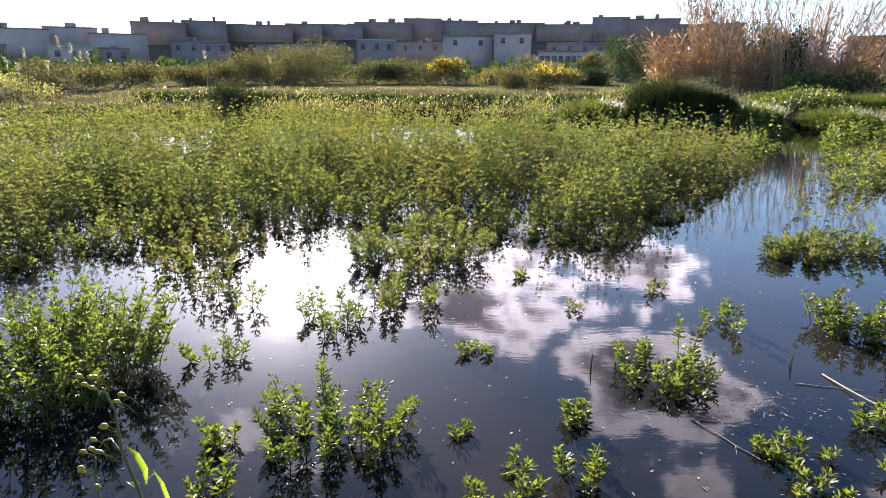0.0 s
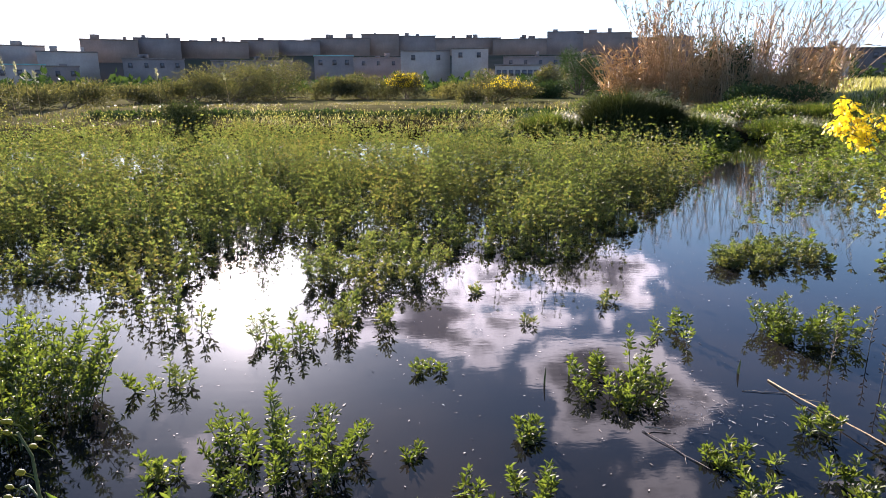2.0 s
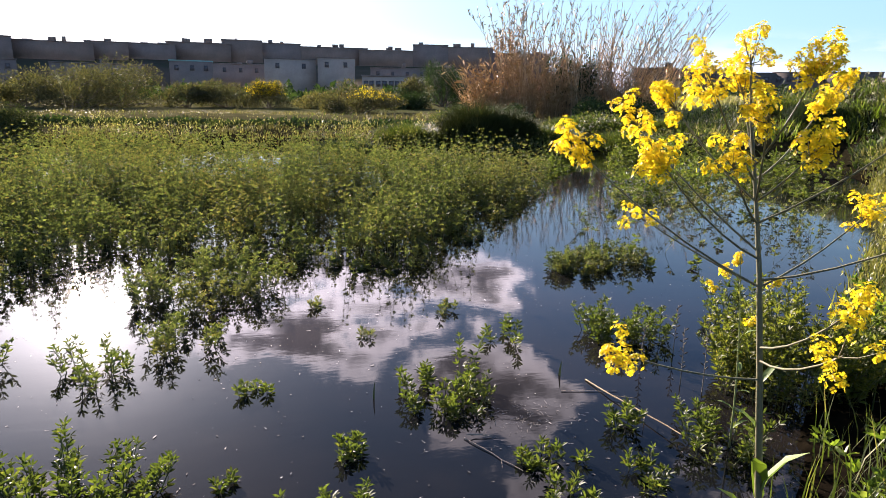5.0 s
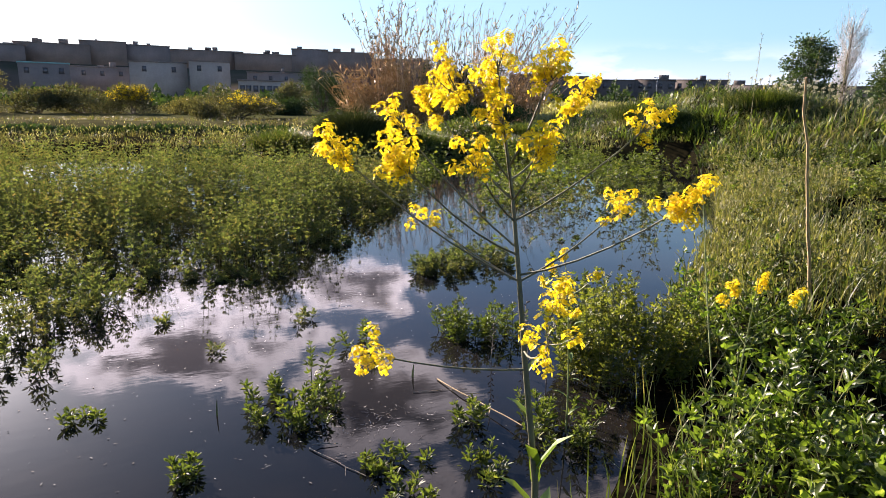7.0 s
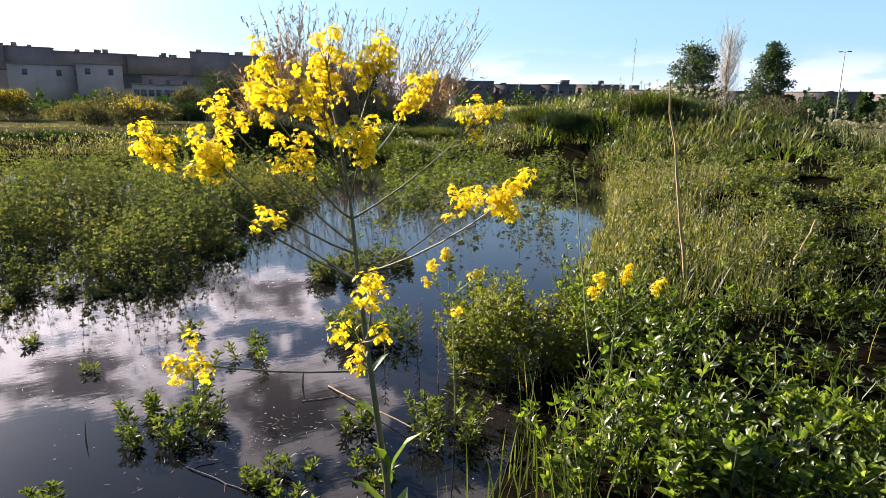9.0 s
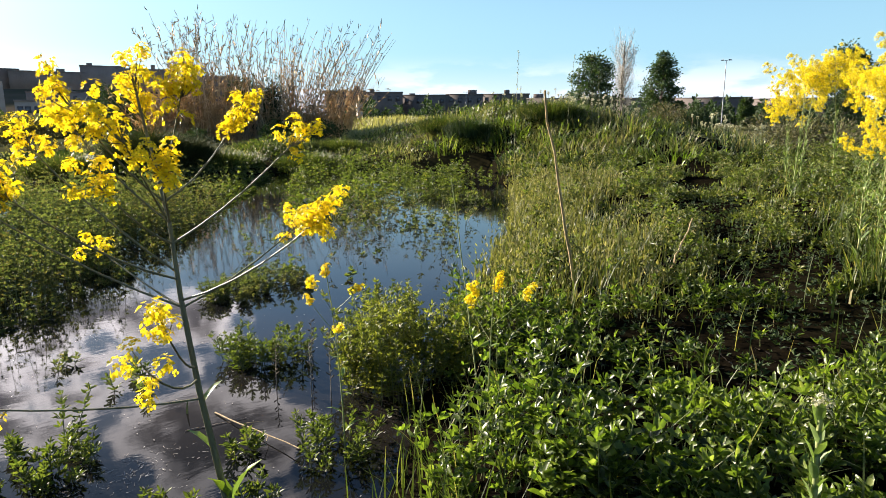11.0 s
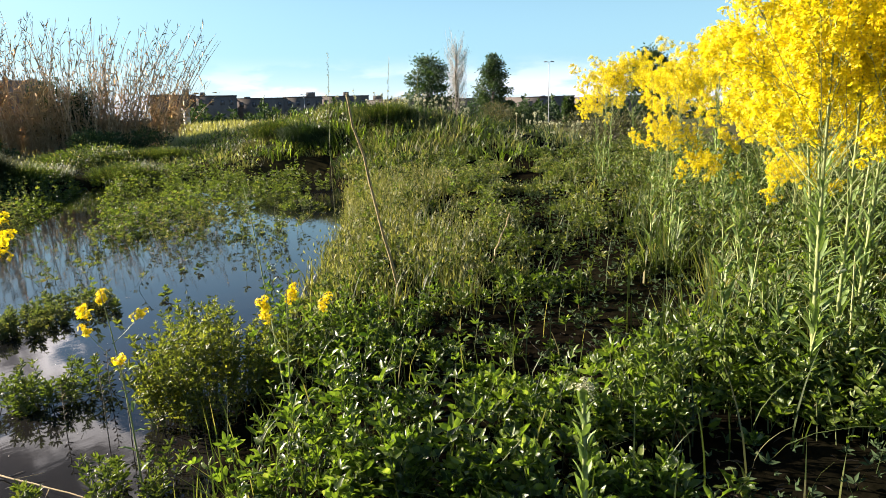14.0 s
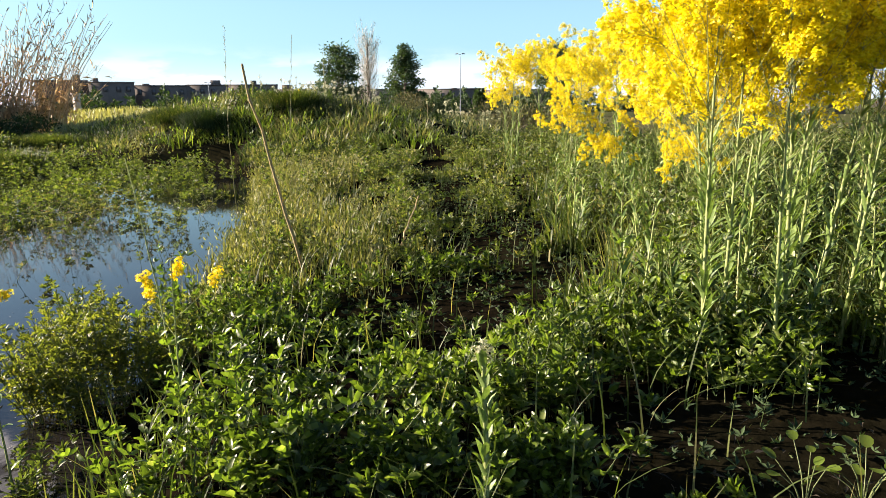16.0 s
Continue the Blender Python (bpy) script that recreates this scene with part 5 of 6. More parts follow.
def reed_bed():
    g = Geo()
    n = 1000
    c = np.array([11.5, 23.4])
    across = np.array([math.cos(radians(26)), -math.sin(radians(26))])
    deep = np.array([-across[1], across[0]])
    s, q = np.where(U(0, 1, n) < 0.82, U(-4.0, 1.6, n), U(1.6, 3.6, n)), U(-1.1, 1.1, n)
    xy = c + s[:, None] * across + q[:, None] * deep
    P = on_ground(xy[:, 0], xy[:, 1], 0.03)
    H = U(0.9, 2.6, n) * (1 - 0.10 * np.abs(s) / 4)
    lean = across[None] * (rng.normal(0.0, 0.24, n) + 0.09 * s)[:, None] + deep[None] * rng.normal(0, 0.12, n)[:, None]
    l3 = np.concatenate([lean, np.zeros((n, 1))], 1)
    u = np.linspace(0, 1, 4)
    path = P[:, None] + (l3 * H[:, None])[:, None, :] * (u ** 1.4)[None, :, None] + np.array([0, 0, 1.0]) * (H[:, None] * u)[:, :, None]
    tubes(g, path, np.linspace(0.010, 0.005, 4), 3, 0, cap=False)
    for lo, hi in ((0.2, 0.55), (0.4, 0.8), (0.6, 1.0)):
        f = U(lo, hi, n)
        p = P + l3 * (H * f ** 1.4)[:, None] + np.array([0, 0, 1.0]) * (H * f)[:, None]
        d = rng.normal(0, 0.5, (n, 3)) + np.array([0.0, 0, 0.7])
        leaves(g, p, d, rng.normal(0, 0.4, (n, 3)) + [0, 0, 1], U(0.2, 0.42, n), 0.017, 1, 0, droop=0.35)
    tagged(part("dry_reeds", g, DRY), "dense stand of dry tan giant reeds", "reeds", kind="stuff")
    g = Geo()
    n = 240
    s, q = U(-2.9, 3.4, n), U(-0.9, 0.9, n)
    xy = c + s[:, None] * across + q[:, None] * deep
    P = on_ground(xy[:, 0], xy[:, 1], 0.03)
    H = U(2.6, 4.6, n) * (1 - 0.02 * s)
    slant = rng.normal(0.03, 0.18, n) + np.where(s > 0, 0.42 * s / 3.4, 0.10 * s / 3.9)
    l3 = np.concatenate([across[None] * slant[:, None] + deep[None] * rng.normal(0, 0.08, n)[:, None], np.zeros((n, 1))], 1)
    u = np.linspace(0, 1, 6)
    path = P[:, None] + (l3 * H[:, None])[:, None, :] * (u ** 1.5)[None, :, None] + np.array([0, 0, 1.0]) * (H[:, None] * u)[:, :, None]
    tubes(g, path, np.linspace(0.016, 0.006, 6), 4, 0, cap=False)
    leafy = np.where(s < -1.7, 26, 7)
    idx = np.repeat(np.arange(n), leafy)
    f = U(0.45, 1.02, len(idx))
    p = P[idx] + l3[idx] * (H[idx] * f ** 1.5)[:, None] + np.array([0, 0, 1.0]) * (H[idx] * f)[:, None]
    d = rng.normal(0, 0.5, (len(idx), 3)) + [0, 0, 0.8]
    leaves(g, p, d, rng.normal(0, 1, d.shape), U(0.12, 0.32, len(idx)), 0.022, 1, 0, droop=0.25)
    tagged(part("bare_reed_canes", g, CANE), "tall bare tan reed canes fanning above the stand", "reeds", kind="stuff")


reed_bed()


def plume_grass(az, dist, tall):
    """A tall grass with a pale feathery plume, catching the light."""
    x, y = dist * math.sin(radians(az)), dist * math.cos(radians(az))
    t = thing("plume_grass", "tall dry grass with a pale feathery plume", "grass", (x, y, float(height(x, y)) - 0.02), "plume grasses in the rough grass")
    u = np.linspace(0, 1, 5)[:, None]
    axis = np.array([0, 0, 1.0]) * tall * u + np.array([U(-0.2, 0.2), U(-0.2, 0.2), 0]) * tall * u ** 2
    part("stem", tubes(Geo(), [axis], np.linspace(0.007, 0.003, 5), 4), STRAW, t)
    n = 60
    f = U(0.78, 1.0, n)
    p = np.stack([np.interp(f, u[:, 0], axis[:, i]) for i in range(3)], 1)
    d = rng.normal(0, 0.35, (n, 3)) + [0, 0, 1.0]
    part("plume", leaves(Geo(), p, d, rng.normal(0, 1, (n, 3)), U(0.06, 0.13, n), 0.016, 1), BUD, t, "pale cream plume")


for az, dist, tall in ((-35.2, 21, 1.5), (-34.4, 22, 1.3), (-33.8, 20, 1.2), (-32.9, 22, 1.35), (-30.2, 21, 1.7), (-29.9, 22, 1.5), (-29.3, 21, 1.3), (-28.6, 22, 1.25), (-31.5, 19, 1.1), (-33.2, 19, 1.15), (-20.3, 24, 1.3), (-15.0, 24, 1.25)):
    plume_grass(az, dist, tall)


def shrub(x, y, rx, h, mat, label, n=1500, leaf=0.07, blobs=9, bloom=None, name="shrub"):
    """A bush: limbs from the base, leaves round their many ends."""
    t = thing(name, label, "bush", (x, y, float(height(x, y)) - 0.03), "bushes of the middle distance")
    a = U(0, 6.28, blobs)
    rr = rx * np.sqrt(U(0.02, 0.8, blobs))
    C = np.stack([rr * np.cos(a), rr * np.sin(a), h * U(0.08, 0.82, blobs) * (1 - 0.35 * (rr / rx) ** 2)], 1)
    base = np.zeros((blobs, 3)) + rng.normal(0, 0.08 * rx, (blobs, 3)) * [1, 1, 0]
    part("branching", tubes(Geo(), np.stack([base, (base + C) / 2 + rng.normal(0, 0.05 * rx, (blobs, 3)), C], 1), (0.018 * h, 0.012 * h, 0.005 * h), 4), BARK, t)
    k = rng.integers(0, blobs, n)
    o = unit(rng.normal(0, 1, (n, 3))) * (np.array([rx, rx, h * 0.6]) * 0.45) * U(0.35, 1.15, (n, 1))
    p = C[k] + o
    p[:, 2] = np.maximum(p[:, 2], 0.02)
    part("crown", leaves(Geo(), p, unit(o) + [0, 0, 0.6] + rng.normal(0, 0.5, (n, 3)), rng.normal(0, 1, (n, 3)), leaf * U(0.7, 1.3, n), leaf * 0.45, 1), mat, t)
    if bloom:
        m = p[(p[:, 2] > h * 0.5)][::8]
        part("bloom", flowers(Geo(), m, leaf * 0.9, 7, leaf * 0.26), bloom, t, "yellow flowers")
    return t


for x, y, r, h, label in ((4.6, 13.8, 0.75, 1.05, "large dark rounded rush tussock beyond the crop"), (5.45, 13.9, 0.5, 0.75, "low dark rush tussock beside a larger one"),
                          (8.8, 17.0, 1.1, 0.42, "green rushes before the dry reeds"), (10.6, 16.2, 1.0, 0.42, "green rushes before the dry reeds")):
    tussock(x, y, r, h, RUSH if "dark" in label else GRASS, label, n=5200, wide=0.012)


def at_az(az, dist):
    return dist * math.sin(radians(az)), dist * math.cos(radians(az))


shrub(-5.3, 15.5, 0.6, 0.85, RUSH, "small dark bush at the field edge", n=5200, leaf=0.055, blobs=18)
for az, dist, rx, h, mat, bloom, label in (
        (-30.5, 26, 1.4, 1.1, SCRUB, None, "pale green weedy shrub in the rough grass"), (-27, 28, 1.5, 1.2, SCRUB, None, "rounded yellow-green shrub in the rough grass"), (-35, 24, 1.6, 0.9, PALE, None, "low dry pale shrub in the rough grass"),
        (-22, 34, 1.6, 1.0, SCRUB, None, "olive shrub in the rough grass"), (-14.5, 36, 2.6, 2.2, SCRUB, None, "large hazy olive shrub below the town"), (-11.5, 38, 2.2, 2.5, SCRUB, None, "tall olive shrub below the town"),
        (-18, 36, 2.0, 1.7, SCRUB, None, "olive shrub below the town"), (-6.6, 38, 1.0, 1.4, SCRUB, None, "upright yellow-green shrub in the rough grass"), (-3.4, 38, 1.4, 1.5, SCRUB, None, "upright yellow-green shrub in the rough grass"),
        (-0.1, 38, 1.2, 1.5, SCRUB, PETAL, "shrub sprinkled with yellow flowers"), (3.6, 38, 1.5, 1.0, ROUGH, None, "low brown dry shrub in the rough grass"), (8.0, 32, 1.7, 1.4, SCRUB, PETAL, "broad shrub with yellow flowers"),
        (6.2, 30, 1.2, 1.4, SCRUB, None, "grey-green shrub with pale tips"), (11.5, 40, 1.7, 1.4, DARKLEAF, None, "low brown-green shrub in rough grass"), (12.3, 42, 1.1, 2.0, SCRUB, None, "thin upright green shrub"),
        (14.7, 50, 1.8, 3.6, DARKLEAF, None, "dark green rounded tree-like shrub"), (25.6, 26.5, 0.75, 2.9, DARKLEAF, None, "dark evergreen bush behind the reeds"), (27.6, 26.5, 0.7, 2.6, DARKLEAF, None, "dark evergreen bush behind the reeds"),
        (28.6, 22.5, 1.0, 0.9, DARKLEAF, None, "low dark shrub at the reeds' foot"), (31, 23, 0.9, 0.8, DARKLEAF, None, "low dark shrub at the reeds' foot"), (21, 23, 0.7, 0.6, DARKLEAF, None, "low dark shrub at the reeds' foot"),
        (60.5, 34, 1.6, 1.6, SCRUB, None, "thin olive shrub beside the trees"), (62, 33, 1.2, 1.7, DARKLEAF, None, "dark shrub beside the trees"), (51.7, 26, 0.6, 1.75, SCRUB, PETAL, "yellow-flowering shrub under the trees"),
        (57, 22, 1.3, 0.5, GRASS, None, "low leafy shrub on the mound"), (52, 22, 1.2, 0.4, GRASS, None, "low leafy shrub on the mound"), (70, 16, 1.2, 1.1, SCRUB, None, "green shrub behind the woad"),
        (17.3, 19, 1.0, 0.7, GRASS, None, "low green shrub before the reeds"), (27, 18.5, 1.3, 0.6, GRASS, None, "low green shrub before the reeds")):
    x, y = at_az(az, dist)
    shrub(x, y, rx, h, mat, label, n=int(min(7000, 2600 * max(1.0, rx * h))), leaf=0.045 + dist * 0.0018, blobs=10 if h < 2 else 16, bloom=bloom)


def tree(x, y, tall, rx, label, bare=False, shape=(0.5, 0.9, 1.0, 0.85, 0.25)):
    t = thing("tree", label, "tree", (x, y, float(height(x, y)) - 0.05), "trees beyond the bank")
    trunk = np.array([(0, 0, 0), (0.05, 0.02, tall * 0.3), (-0.04, 0.05, tall * 0.6), (0.02, 0.0, tall * 0.96)])
    part("trunk", tubes(Geo(), [trunk], np.array((0.03, 0.024, 0.015, 0.004)) * tall, 8), BARK, t, smooth=True)
    if bare:
        g = Geo()
        n = 130
        f = U(0.12, 0.8, n)
        b = np.stack([np.interp(f, (0, 0.3, 0.6, 0.96), trunk[:, i]) for i in range(3)], 1)
        a = U(0, 6.28, n)
        top = b + np.stack([np.cos(a) * rx * U(0.4, 1, n), np.sin(a) * rx * U(0.4, 1, n), tall * U(0.14, 0.3, n)], 1)
        tubes(g, np.stack([b, b * 0.45 + top * 0.55 + np.stack([np.cos(a), np.sin(a), 0 * a], 1) * rx * 0.15, top], 1), (0.024, 0.016, 0.008), 3)
        k = np.repeat(np.arange(n), 6)
        s = b[k] + (top[k] - b[k]) * U(0.3, 1, (len(k), 1))
        e = s + rng.normal(0, 0.12, s.shape) + [0, 0, 0.4]
        tubes(g, np.stack([s, e], 1), (0.010, 0.005), 3)
        part("bare_crown", g, PALEBARK, t, "pale bare twigs")
        k = np.repeat(np.arange(n), 26)
        p = b[k] + (top[k] - b[k]) * U(0.25, 1.1, (len(k), 1)) + rng.normal(0, 0.13, (len(k), 3))
        part("young_leaves", leaves(Geo(), p, rng.normal(0, 0.6, p.shape) + [0, 0, 0.6], rng.normal(0, 1, p.shape), U(0.05, 0.09, len(p)), 0.045, 1), BUDDING, t, "pale grey-green opening leaves")
        return t
    g = Geo()
    n = 44
    f = np.linspace(0.15, 0.97, n) + rng.normal(0, 0.03, n)
    a = np.arange(n) * 2.4 + U(-0.5, 0.5, n)
    reach = rx * np.interp(f, (0.1, 0.3, 0.55, 0.8, 1.0), shape) * U(0.35, 1.25, n)
    b = np.stack([np.interp(f * 0.8, (0, 0.3, 0.6, 0.96), trunk[:, i]) for i in range(3)], 1)
    C = np.stack([np.cos(a) * reach, np.sin(a) * reach, tall * f], 1)
    for p0, p1 in zip(b, C):
        part("limb", tubes(Geo(), [np.stack([p0, (p0 + p1) / 2 + [0, 0, 0.1], p1])], (0.05, 0.03, 0.015), 4), BARK, t)
    k = np.repeat(np.arange(n), 190)
    o = rng.normal(0, 1, (len(k), 3)) * np.array([0.19, 0.19, 0.13]) * rx * U(0.45, 1.5, n)[k][:, None]
    part("crown", leaves(Geo(), C[k] + o, unit(o) + rng.normal(0, 0.5, o.shape), rng.normal(0, 1, o.shape), U(0.15, 0.27, len(k)), 0.11, 1), TREELEAF, t)
    return t


BUDDING = leaf_material("opening_leaf", (0.13, 0.13, 0.09), (0.25, 0.24, 0.18), (0.3, 0.28, 0.2), through_light=0.3)
PALEBARK = plain_material("pale_bark", (0.28, 0.25, 0.22), (0.48, 0.45, 0.41), 3, island=0.3)
for az, dist, tall, rx, label, bare in (
        (53.9, 58, 6.2, 1.55, "dense dark green broad tree", False), (56.3, 64, 8.3, 1.3, "tall bare poplar with pale upright twigs", True),
        (59.5, 60, 6.2, 1.4, "dark green conical tree with ragged edge", False), (65.8, 75, 3.0, 0.55, "small round-headed dark tree", False), (72.5, 60, 6.2, 1.5, "dark tree behind the woad stand", False)):
    x, y = at_az(az, dist)
    tree(x, y, tall, rx, label, bare, (0.8, 1.0, 0.8, 0.5, 0.1) if "conical" in label else (0.5, 0.9, 1.0, 0.85, 0.25))


def street_lamp(az, dist, tall):
    x, y = at_az(az, dist)
    t = thing("street_lamp", "tall grey twin-headed street lamp far off", "lamp", (x, y, float(height(x, y))), "far street lamps", turn=-az)
    part("pole", tubes(Geo(), [[(0, 0, 0), (0, 0, tall)]], (0.07, 0.045), 8), METAL, t)
    for s in (-1, 1):
        arm = part("arm", tubes(Geo(), [[(0, 0, tall - 0.05), (s * 0.35, 0, tall + 0.04)]], (0.035, 0.03), 6), METAL, t)
        part("lamp_head", tubes(Geo(), [[(s * 0.3, 0, tall + 0.04), (s * 0.7, 0, tall + 0.02)]], (0.10, 0.06), 6), METAL, arm)


street_lamp(64.0, 95, 8.4)
street_lamp(42.8, 140, 6.6)
street_lamp(67.8, 110, 5.0)


# ---- the town ----
def box(geo, x0, x1, y0, y1, z0, z1, slot=0):
    v = [(x, y, z) for z in (z0, z1) for x, y in ((x0, y0), (x1, y0), (x1, y1), (x0, y1))]
    return geo.add(v, [(3, 2, 1, 0), (4, 5, 6, 7), (0, 1, 5, 4), (1, 2, 6, 5), (2, 3, 7, 6), (3, 0, 4, 7)], slot)


def house(az0, az1, el_top, dist, wall_mat, label, rows=2, cols=4, tanks=1, roof_mat=None, low=None):
    """A flat-roofed block that faces the pond."""
    if az1 < 30:   # the town lies a little lower on its hill than the skyline list
        az0, az1, el_top = az0 - 0.8, az1 - 0.8, el_top + 0.6
    mid = (az0 + az1) / 2
    x, y = at_az(mid, dist)
    z0 = float(height(x, y)) - 0.6 if low is None else low
    wide = 2 * dist * math.tan(radians((az1 - az0) / 2))
    top = 1.18 + dist * math.tan(radians(el_top)) - z0
    t = thing("house", label, "building", (x, y, z0), "houses of the town", turn=-mid)
    hw, deep = wide / 2, 9.0
    part("wall", box(Geo(), -hw, hw, 0, deep, 0, top - 0.3), wall_mat, t)
    g = Geo()
    for q in ((-hw - .15, hw + .15, -.15, .25), (-hw - .15, hw + .15, deep - .25, deep + .15), (-hw - .15, -hw + .25, .25, deep - .25), (hw - .25, hw + .15, .25, deep - .25)):
        box(g, *q, top - 0.3, top)
    box(g, -hw + .25, hw - .25, .25, deep - .25, top - 0.34, top - 0.26)
    rf = part("roof", g, roof_mat or ROOFING, t)
    for i in range(tanks):
        cx = U(-0.7, 0.7) * hw
        s, e = U(0.3, 1.5), U(0.25, 1.6)
        part("roof_tank", box(Geo(), cx - s, cx + s, 2, 4, top - 0.26, top + e), wall_mat, rf)
    for r in range(rows):
        zc = top - 1.9 - r * 2.9
        if zc < 1.0:
            continue
        for c in range(cols):
            xc = -hw + wide * (c + 0.5) / cols + U(-0.2, 0.2)
            f = Geo()
            for q in ((-.6, -.5, -.75, .75), (.5, .6, -.75, .75), (-.5, .5, .65, .75), (-.5, .5, -.75, -.65)):
                box(f, xc + q[0], xc + q[1], -0.06, 0.02, zc + q[2], zc + q[3])
            wn = part("window", f, wall_mat, t)
            part("pane", box(Geo(), xc - .5, xc + .5, -0.02, -0.004, zc - .65, zc + .65), GLASS, wn)
    return t


TAN, GREY, PALEWALL = PLASTER
ROOFLINE = ((-33.6, -30.6, 1.75, 205), (-30.3, -27.4, 2.0, 215), (-27.3, -24.0, 1.5, 205), (-24.4, -21.1, 2.75, 235), (-20.7, -18.0, 3.0, 240), (-17.5, -12.8, 2.75, 245),
            (-12.7, -10.4, 2.95, 250), (-10.4, -7.0, 2.95, 255), (-7.0, -2.8, 3.25, 260), (-2.8, -0.3, 3.7, 262), (-0.3, 2.8, 3.5, 264), (2.8, 8.4, 3.25, 264), (8.4, 13.0, 3.1, 262),
            (13.0, 15.3, 3.8, 262), (15.3, 19.2, 3.6, 262), (19.2, 24.0, 3.0, 262))
for i, (a0, a1, el, dist) in enumerate(ROOFLINE):
    house(a0 - 0.35, a1 + 0.35, 0.75 * el + 0.72, dist, (TAN, GREY, TAN)[i % 3] if a0 > -25 else PALEWALL, ("brown-grey flat-roofed town house on the hill", "grey weathered apartment block on the hill")[i % 2],
          rows=0, tanks=int((a1 - a0) / 1.3))
for a0, a1, el, dist in ((-37, -33, 0.9, 190), (-29, -25, 0.8, 185), (-22, -17.5, 1.4, 200), (-15.5, -9, 1.3, 205), (-5, 0.2, 1.6, 210), (9, 14, 1.6, 215), (14.5, 19, 1.5, 210), (19, 26, 1.3, 215)):
    house(a0, a1, el, dist, GREY, "grey terrace house on the lower slope", rows=1, cols=4, tanks=2)
house(0.15, 4.4, 2.15, 178, PALEWALL, "long pale concrete industrial shed", rows=1, cols=2, tanks=0)
house(4.55, 7.7, 2.35, 176, PALEWALL, "pale concrete shed with few small windows", rows=1, cols=2, tanks=0)
house(-7.2, -3.9, 1.75, 180, GREY, "low shed with a teal sheet roof", rows=1, cols=3, tanks=0, roof_mat=TEAL)
house(-30.5, -27.2, 0.9, 175, PALEWALL, "low pale shed with a teal roof edge", rows=1, cols=3, tanks=0, roof_mat=TEAL)
house(8.3, 13.8, 0.95, 150, PALEWALL, "long low pale building with a row of openings", rows=1, cols=10, tanks=0)
for a0, a1, el, dist in ((30.5, 34, 2.5, 195), (34, 37.2, 2.4, 190), (37, 41.2, 2.15, 200), (41, 44.2, 2.2, 200), (44, 48.2, 2.2, 210), (48, 54, 1.8, 200), (54, 60, 1.75, 210), (60, 66, 1.7, 180), (66, 72, 1.55, 190), (91, 94, 2.9, 60)):
    house(a0, a1, el, dist, SHADE, "dark low building on the far skyline", rows=1, cols=4, tanks=1, roof_mat=SHADE)


def far_hedge():
    g = Geo()
    n = 13000
    az = np.concatenate([U(31, 85, n), U(-45, 16, n // 2)])
    dist = np.concatenate([U(100, 120, n), U(60, 100, n // 2)])
    x, y = dist * np.sin(np.radians(az)), dist * np.cos(np.radians(az))
    p = np.stack([x, y, height(x, y)], 1) + np.stack([0 * x, 0 * x, U(0, 1, len(x)) * np.where(az > 30, 4.6, 2.0) * (0.55 + 0.3 * np.sin(az * 1.7) * np.sin(az * 0.6) + 0.2 * np.sin(az * 5.3))], 1)
    leaves(g, p, rng.normal(0, 1, p.shape) + [0, 0, 0.5], rng.normal(0, 1, p.shape), U(0.4, 0.9, len(p)), 0.4, 1)
    tagged(part("far_hedge", g, DARKLEAF), "dark far hedges and scrub below the skyline", "hedge", kind="stuff")


far_hedge()


def marker_post(az, dist, tall):
    x, y = at_az(az, dist)
    g = box(Geo(), -0.11, 0.11, -0.11, 0.11, 0, tall)
    box(g, -0.14, 0.14, -0.14, 0.14, tall, tall + 0.08)
    tagged(part("concrete_post", g, CONCRETE, at=pose(x, y, float(height(x, y)) - 0.05)), "short pale concrete post in the grass", "post", "concrete posts")


for az, dist in ((34.3, 33), (44.0, 36), (45.2, 40)):
    marker_post(az, dist, 1.0)


def long_blades():
    """Single long grass blades in front on the bank."""
    n = 70
    x, y = U(1.5, 2.9, n), U(-0.3, 0.55, n)
    z = height(x, y)
    for i in range(n):
        g = blades(Geo(), np.array([[0, 0, -0.01]]), np.array([U(0, 6.28)]), U(0.18, 0.42), 0.006, U(0.1, 0.9), k=5)
        ob = part("tall_grass", g, (GRASS, PALE)[i % 4 == 0], at=pose(x[i], y[i], z[i]))
        tagged(ob, "long thin grass blade on the bank", "grass", "long grass on the bank")


long_blades()


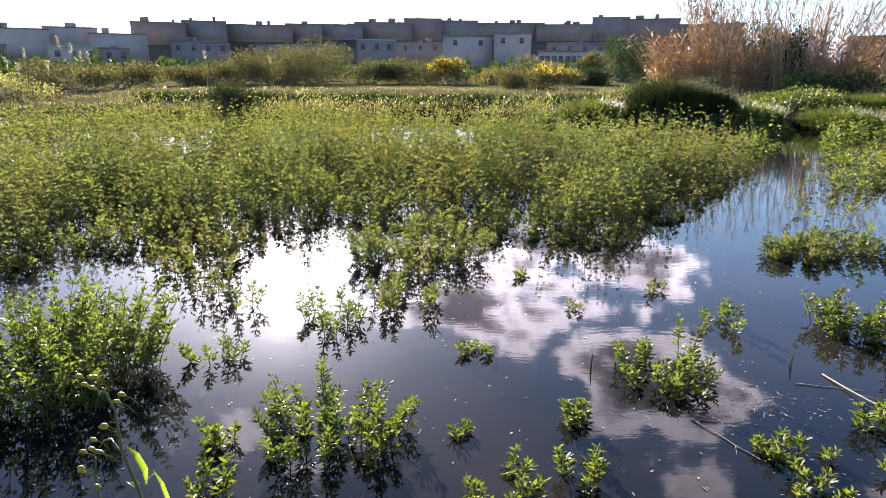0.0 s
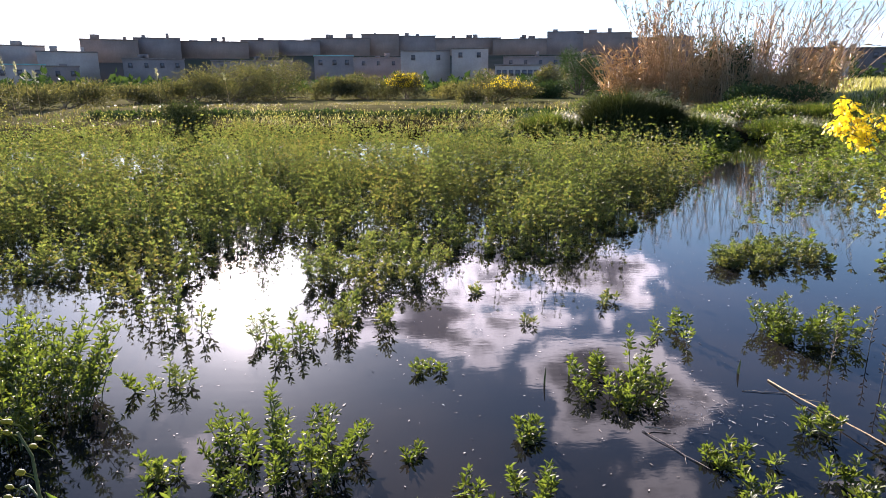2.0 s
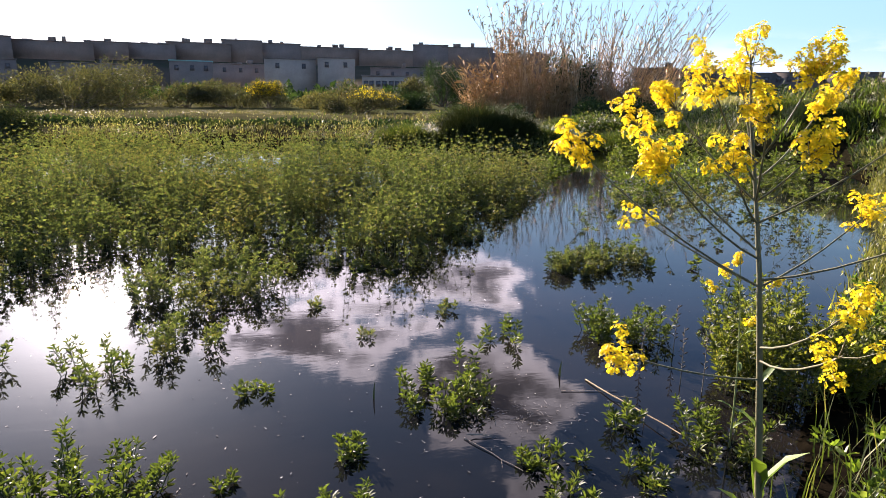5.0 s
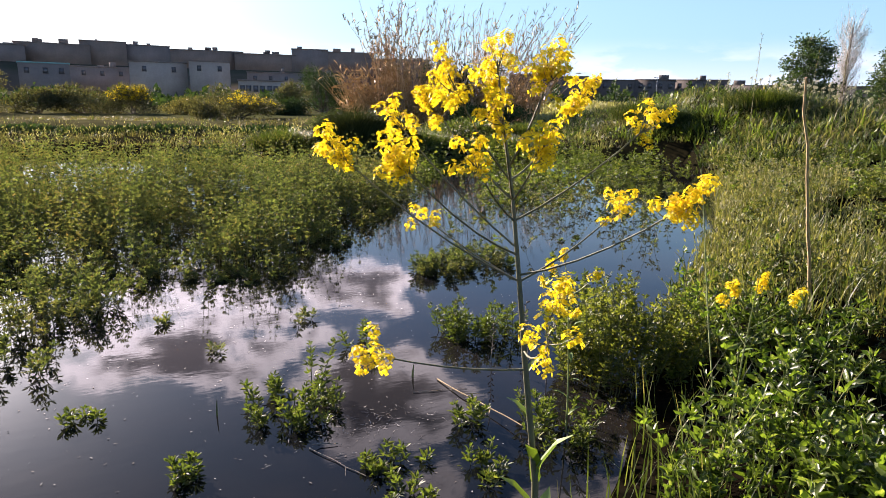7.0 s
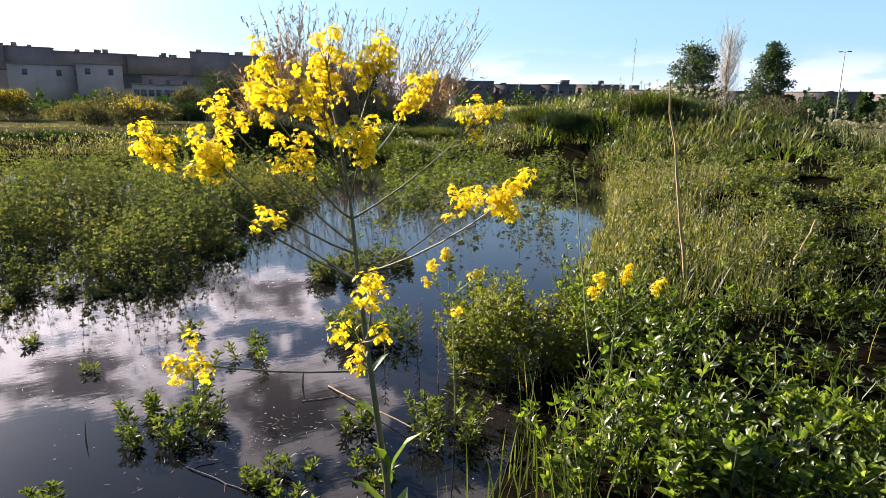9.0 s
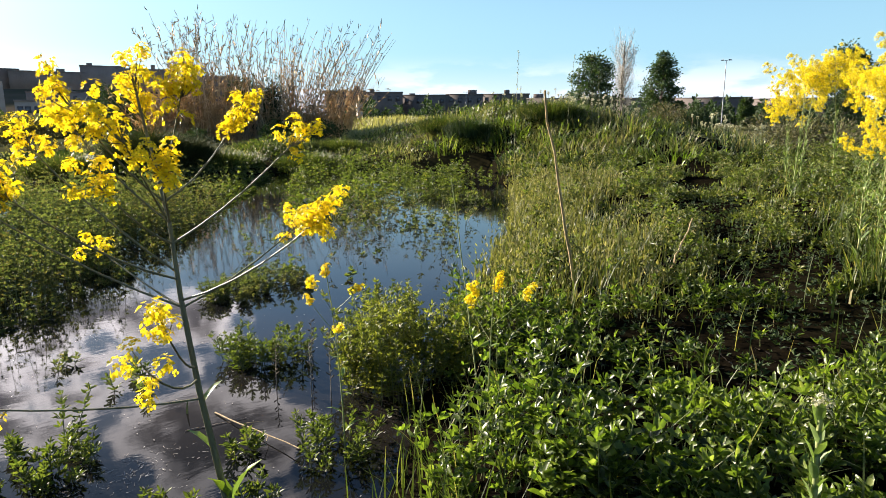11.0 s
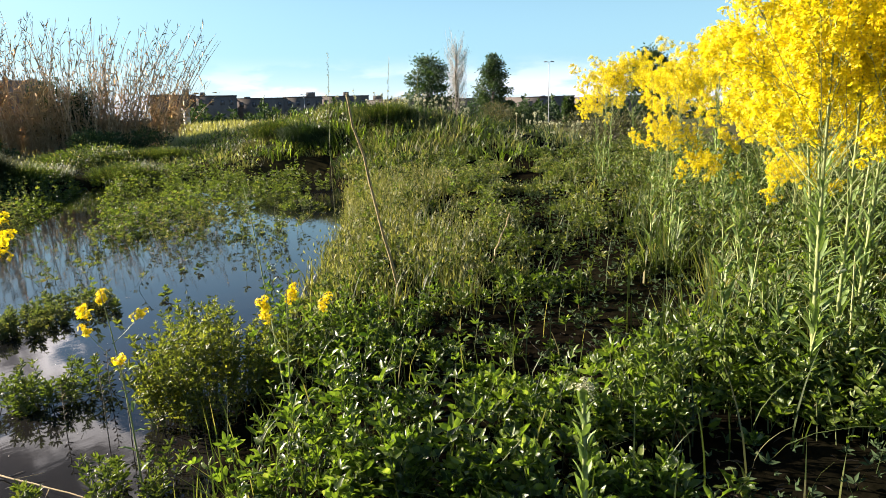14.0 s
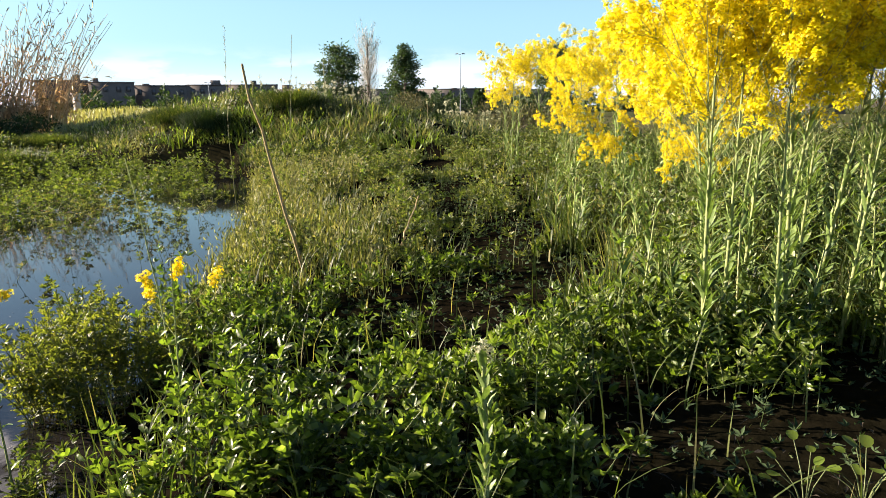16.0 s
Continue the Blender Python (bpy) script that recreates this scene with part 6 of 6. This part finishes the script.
def snail_shell(at):
    """A small white snail shell: a coiled tapering tube."""
    u = np.linspace(0, 1, 30)
    a = u * 2 * math.pi * 2.2
    rad = 0.026 * (1 - 0.85 * u)
    path = np.stack([rad * np.cos(a), 0.009 * u, 0.026 + rad * np.sin(a)], 1)
    g = Geo()
    for i in range(29):
        tubes(g, [path[i:i + 2]], 0.011 * (1 - 0.8 * u[i:i + 2]), 8)
    ob = part("snail_shell", g, SHELL, at=pose(*at, 0, 10, 30))
    tagged(ob, "small white coiled snail shell on the shore", "shell")


SHELL = plain_material("shell", (0.55, 0.48, 0.40), (0.80, 0.76, 0.70), 80)
snail_shell((3.73, 2.98, 0.10))


def pale_meadow():
    """Sunlit straw-coloured meadow behind the mound."""
    g = Geo()
    n = 9000
    az, d = np.radians(U(33, 44, n)), U(23, 42, n)
    x, y = d * np.sin(az), d * np.cos(az)
    blades(g, on_ground(x, y, 0.02), U(0, 6.28, n), U(0.2, 0.4, n), 0.05, U(0.1, 0.6, n), k=2)
    tagged(part("pale_meadow", g, MEADOW), "sunlit pale yellow meadow behind the mound", "meadow", kind="stuff")


pale_meadow()


def bank_litter():
    """Dead leaves, straw and seedlings on the dips' bare soil, darkened to paint shade."""
    g = Geo()
    n = 1800
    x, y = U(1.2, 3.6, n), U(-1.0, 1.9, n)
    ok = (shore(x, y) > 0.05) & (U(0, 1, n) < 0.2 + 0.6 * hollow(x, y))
    x, y = x[ok], y[ok]
    n = len(x)
    a = U(0, 6.28, n)
    P = np.stack([x, y, height(x, y) + U(0.002, 0.02, n)], 1)
    D = np.stack([np.cos(a), np.sin(a), rng.normal(0, 0.25, n)], 1)
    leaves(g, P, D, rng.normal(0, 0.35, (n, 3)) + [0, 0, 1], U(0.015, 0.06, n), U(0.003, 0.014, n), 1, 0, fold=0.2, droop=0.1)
    # seedlings added in dark leaf, to stand in for the dips' shade
    k = 5500
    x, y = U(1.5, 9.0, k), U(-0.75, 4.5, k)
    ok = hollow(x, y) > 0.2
    x, y = x[ok], y[ok]
    k = len(x)
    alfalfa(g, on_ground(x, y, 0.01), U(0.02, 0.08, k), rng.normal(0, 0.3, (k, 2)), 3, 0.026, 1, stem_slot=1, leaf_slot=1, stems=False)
    tagged(part("bank_litter", g, [SHADEDLITTER, DARKLEAF]), "dead leaves and seedlings, darkened for shade, on bare soil", "litter", kind="stuff")


# dead-leaf brown taken near black, so the litter carries the dips' shade
SHADEDLITTER = plain_material("shaded_dead_leaf", (0.012, 0.009, 0.006), (0.05, 0.037, 0.024), 40, island=0.7)
bank_litter()
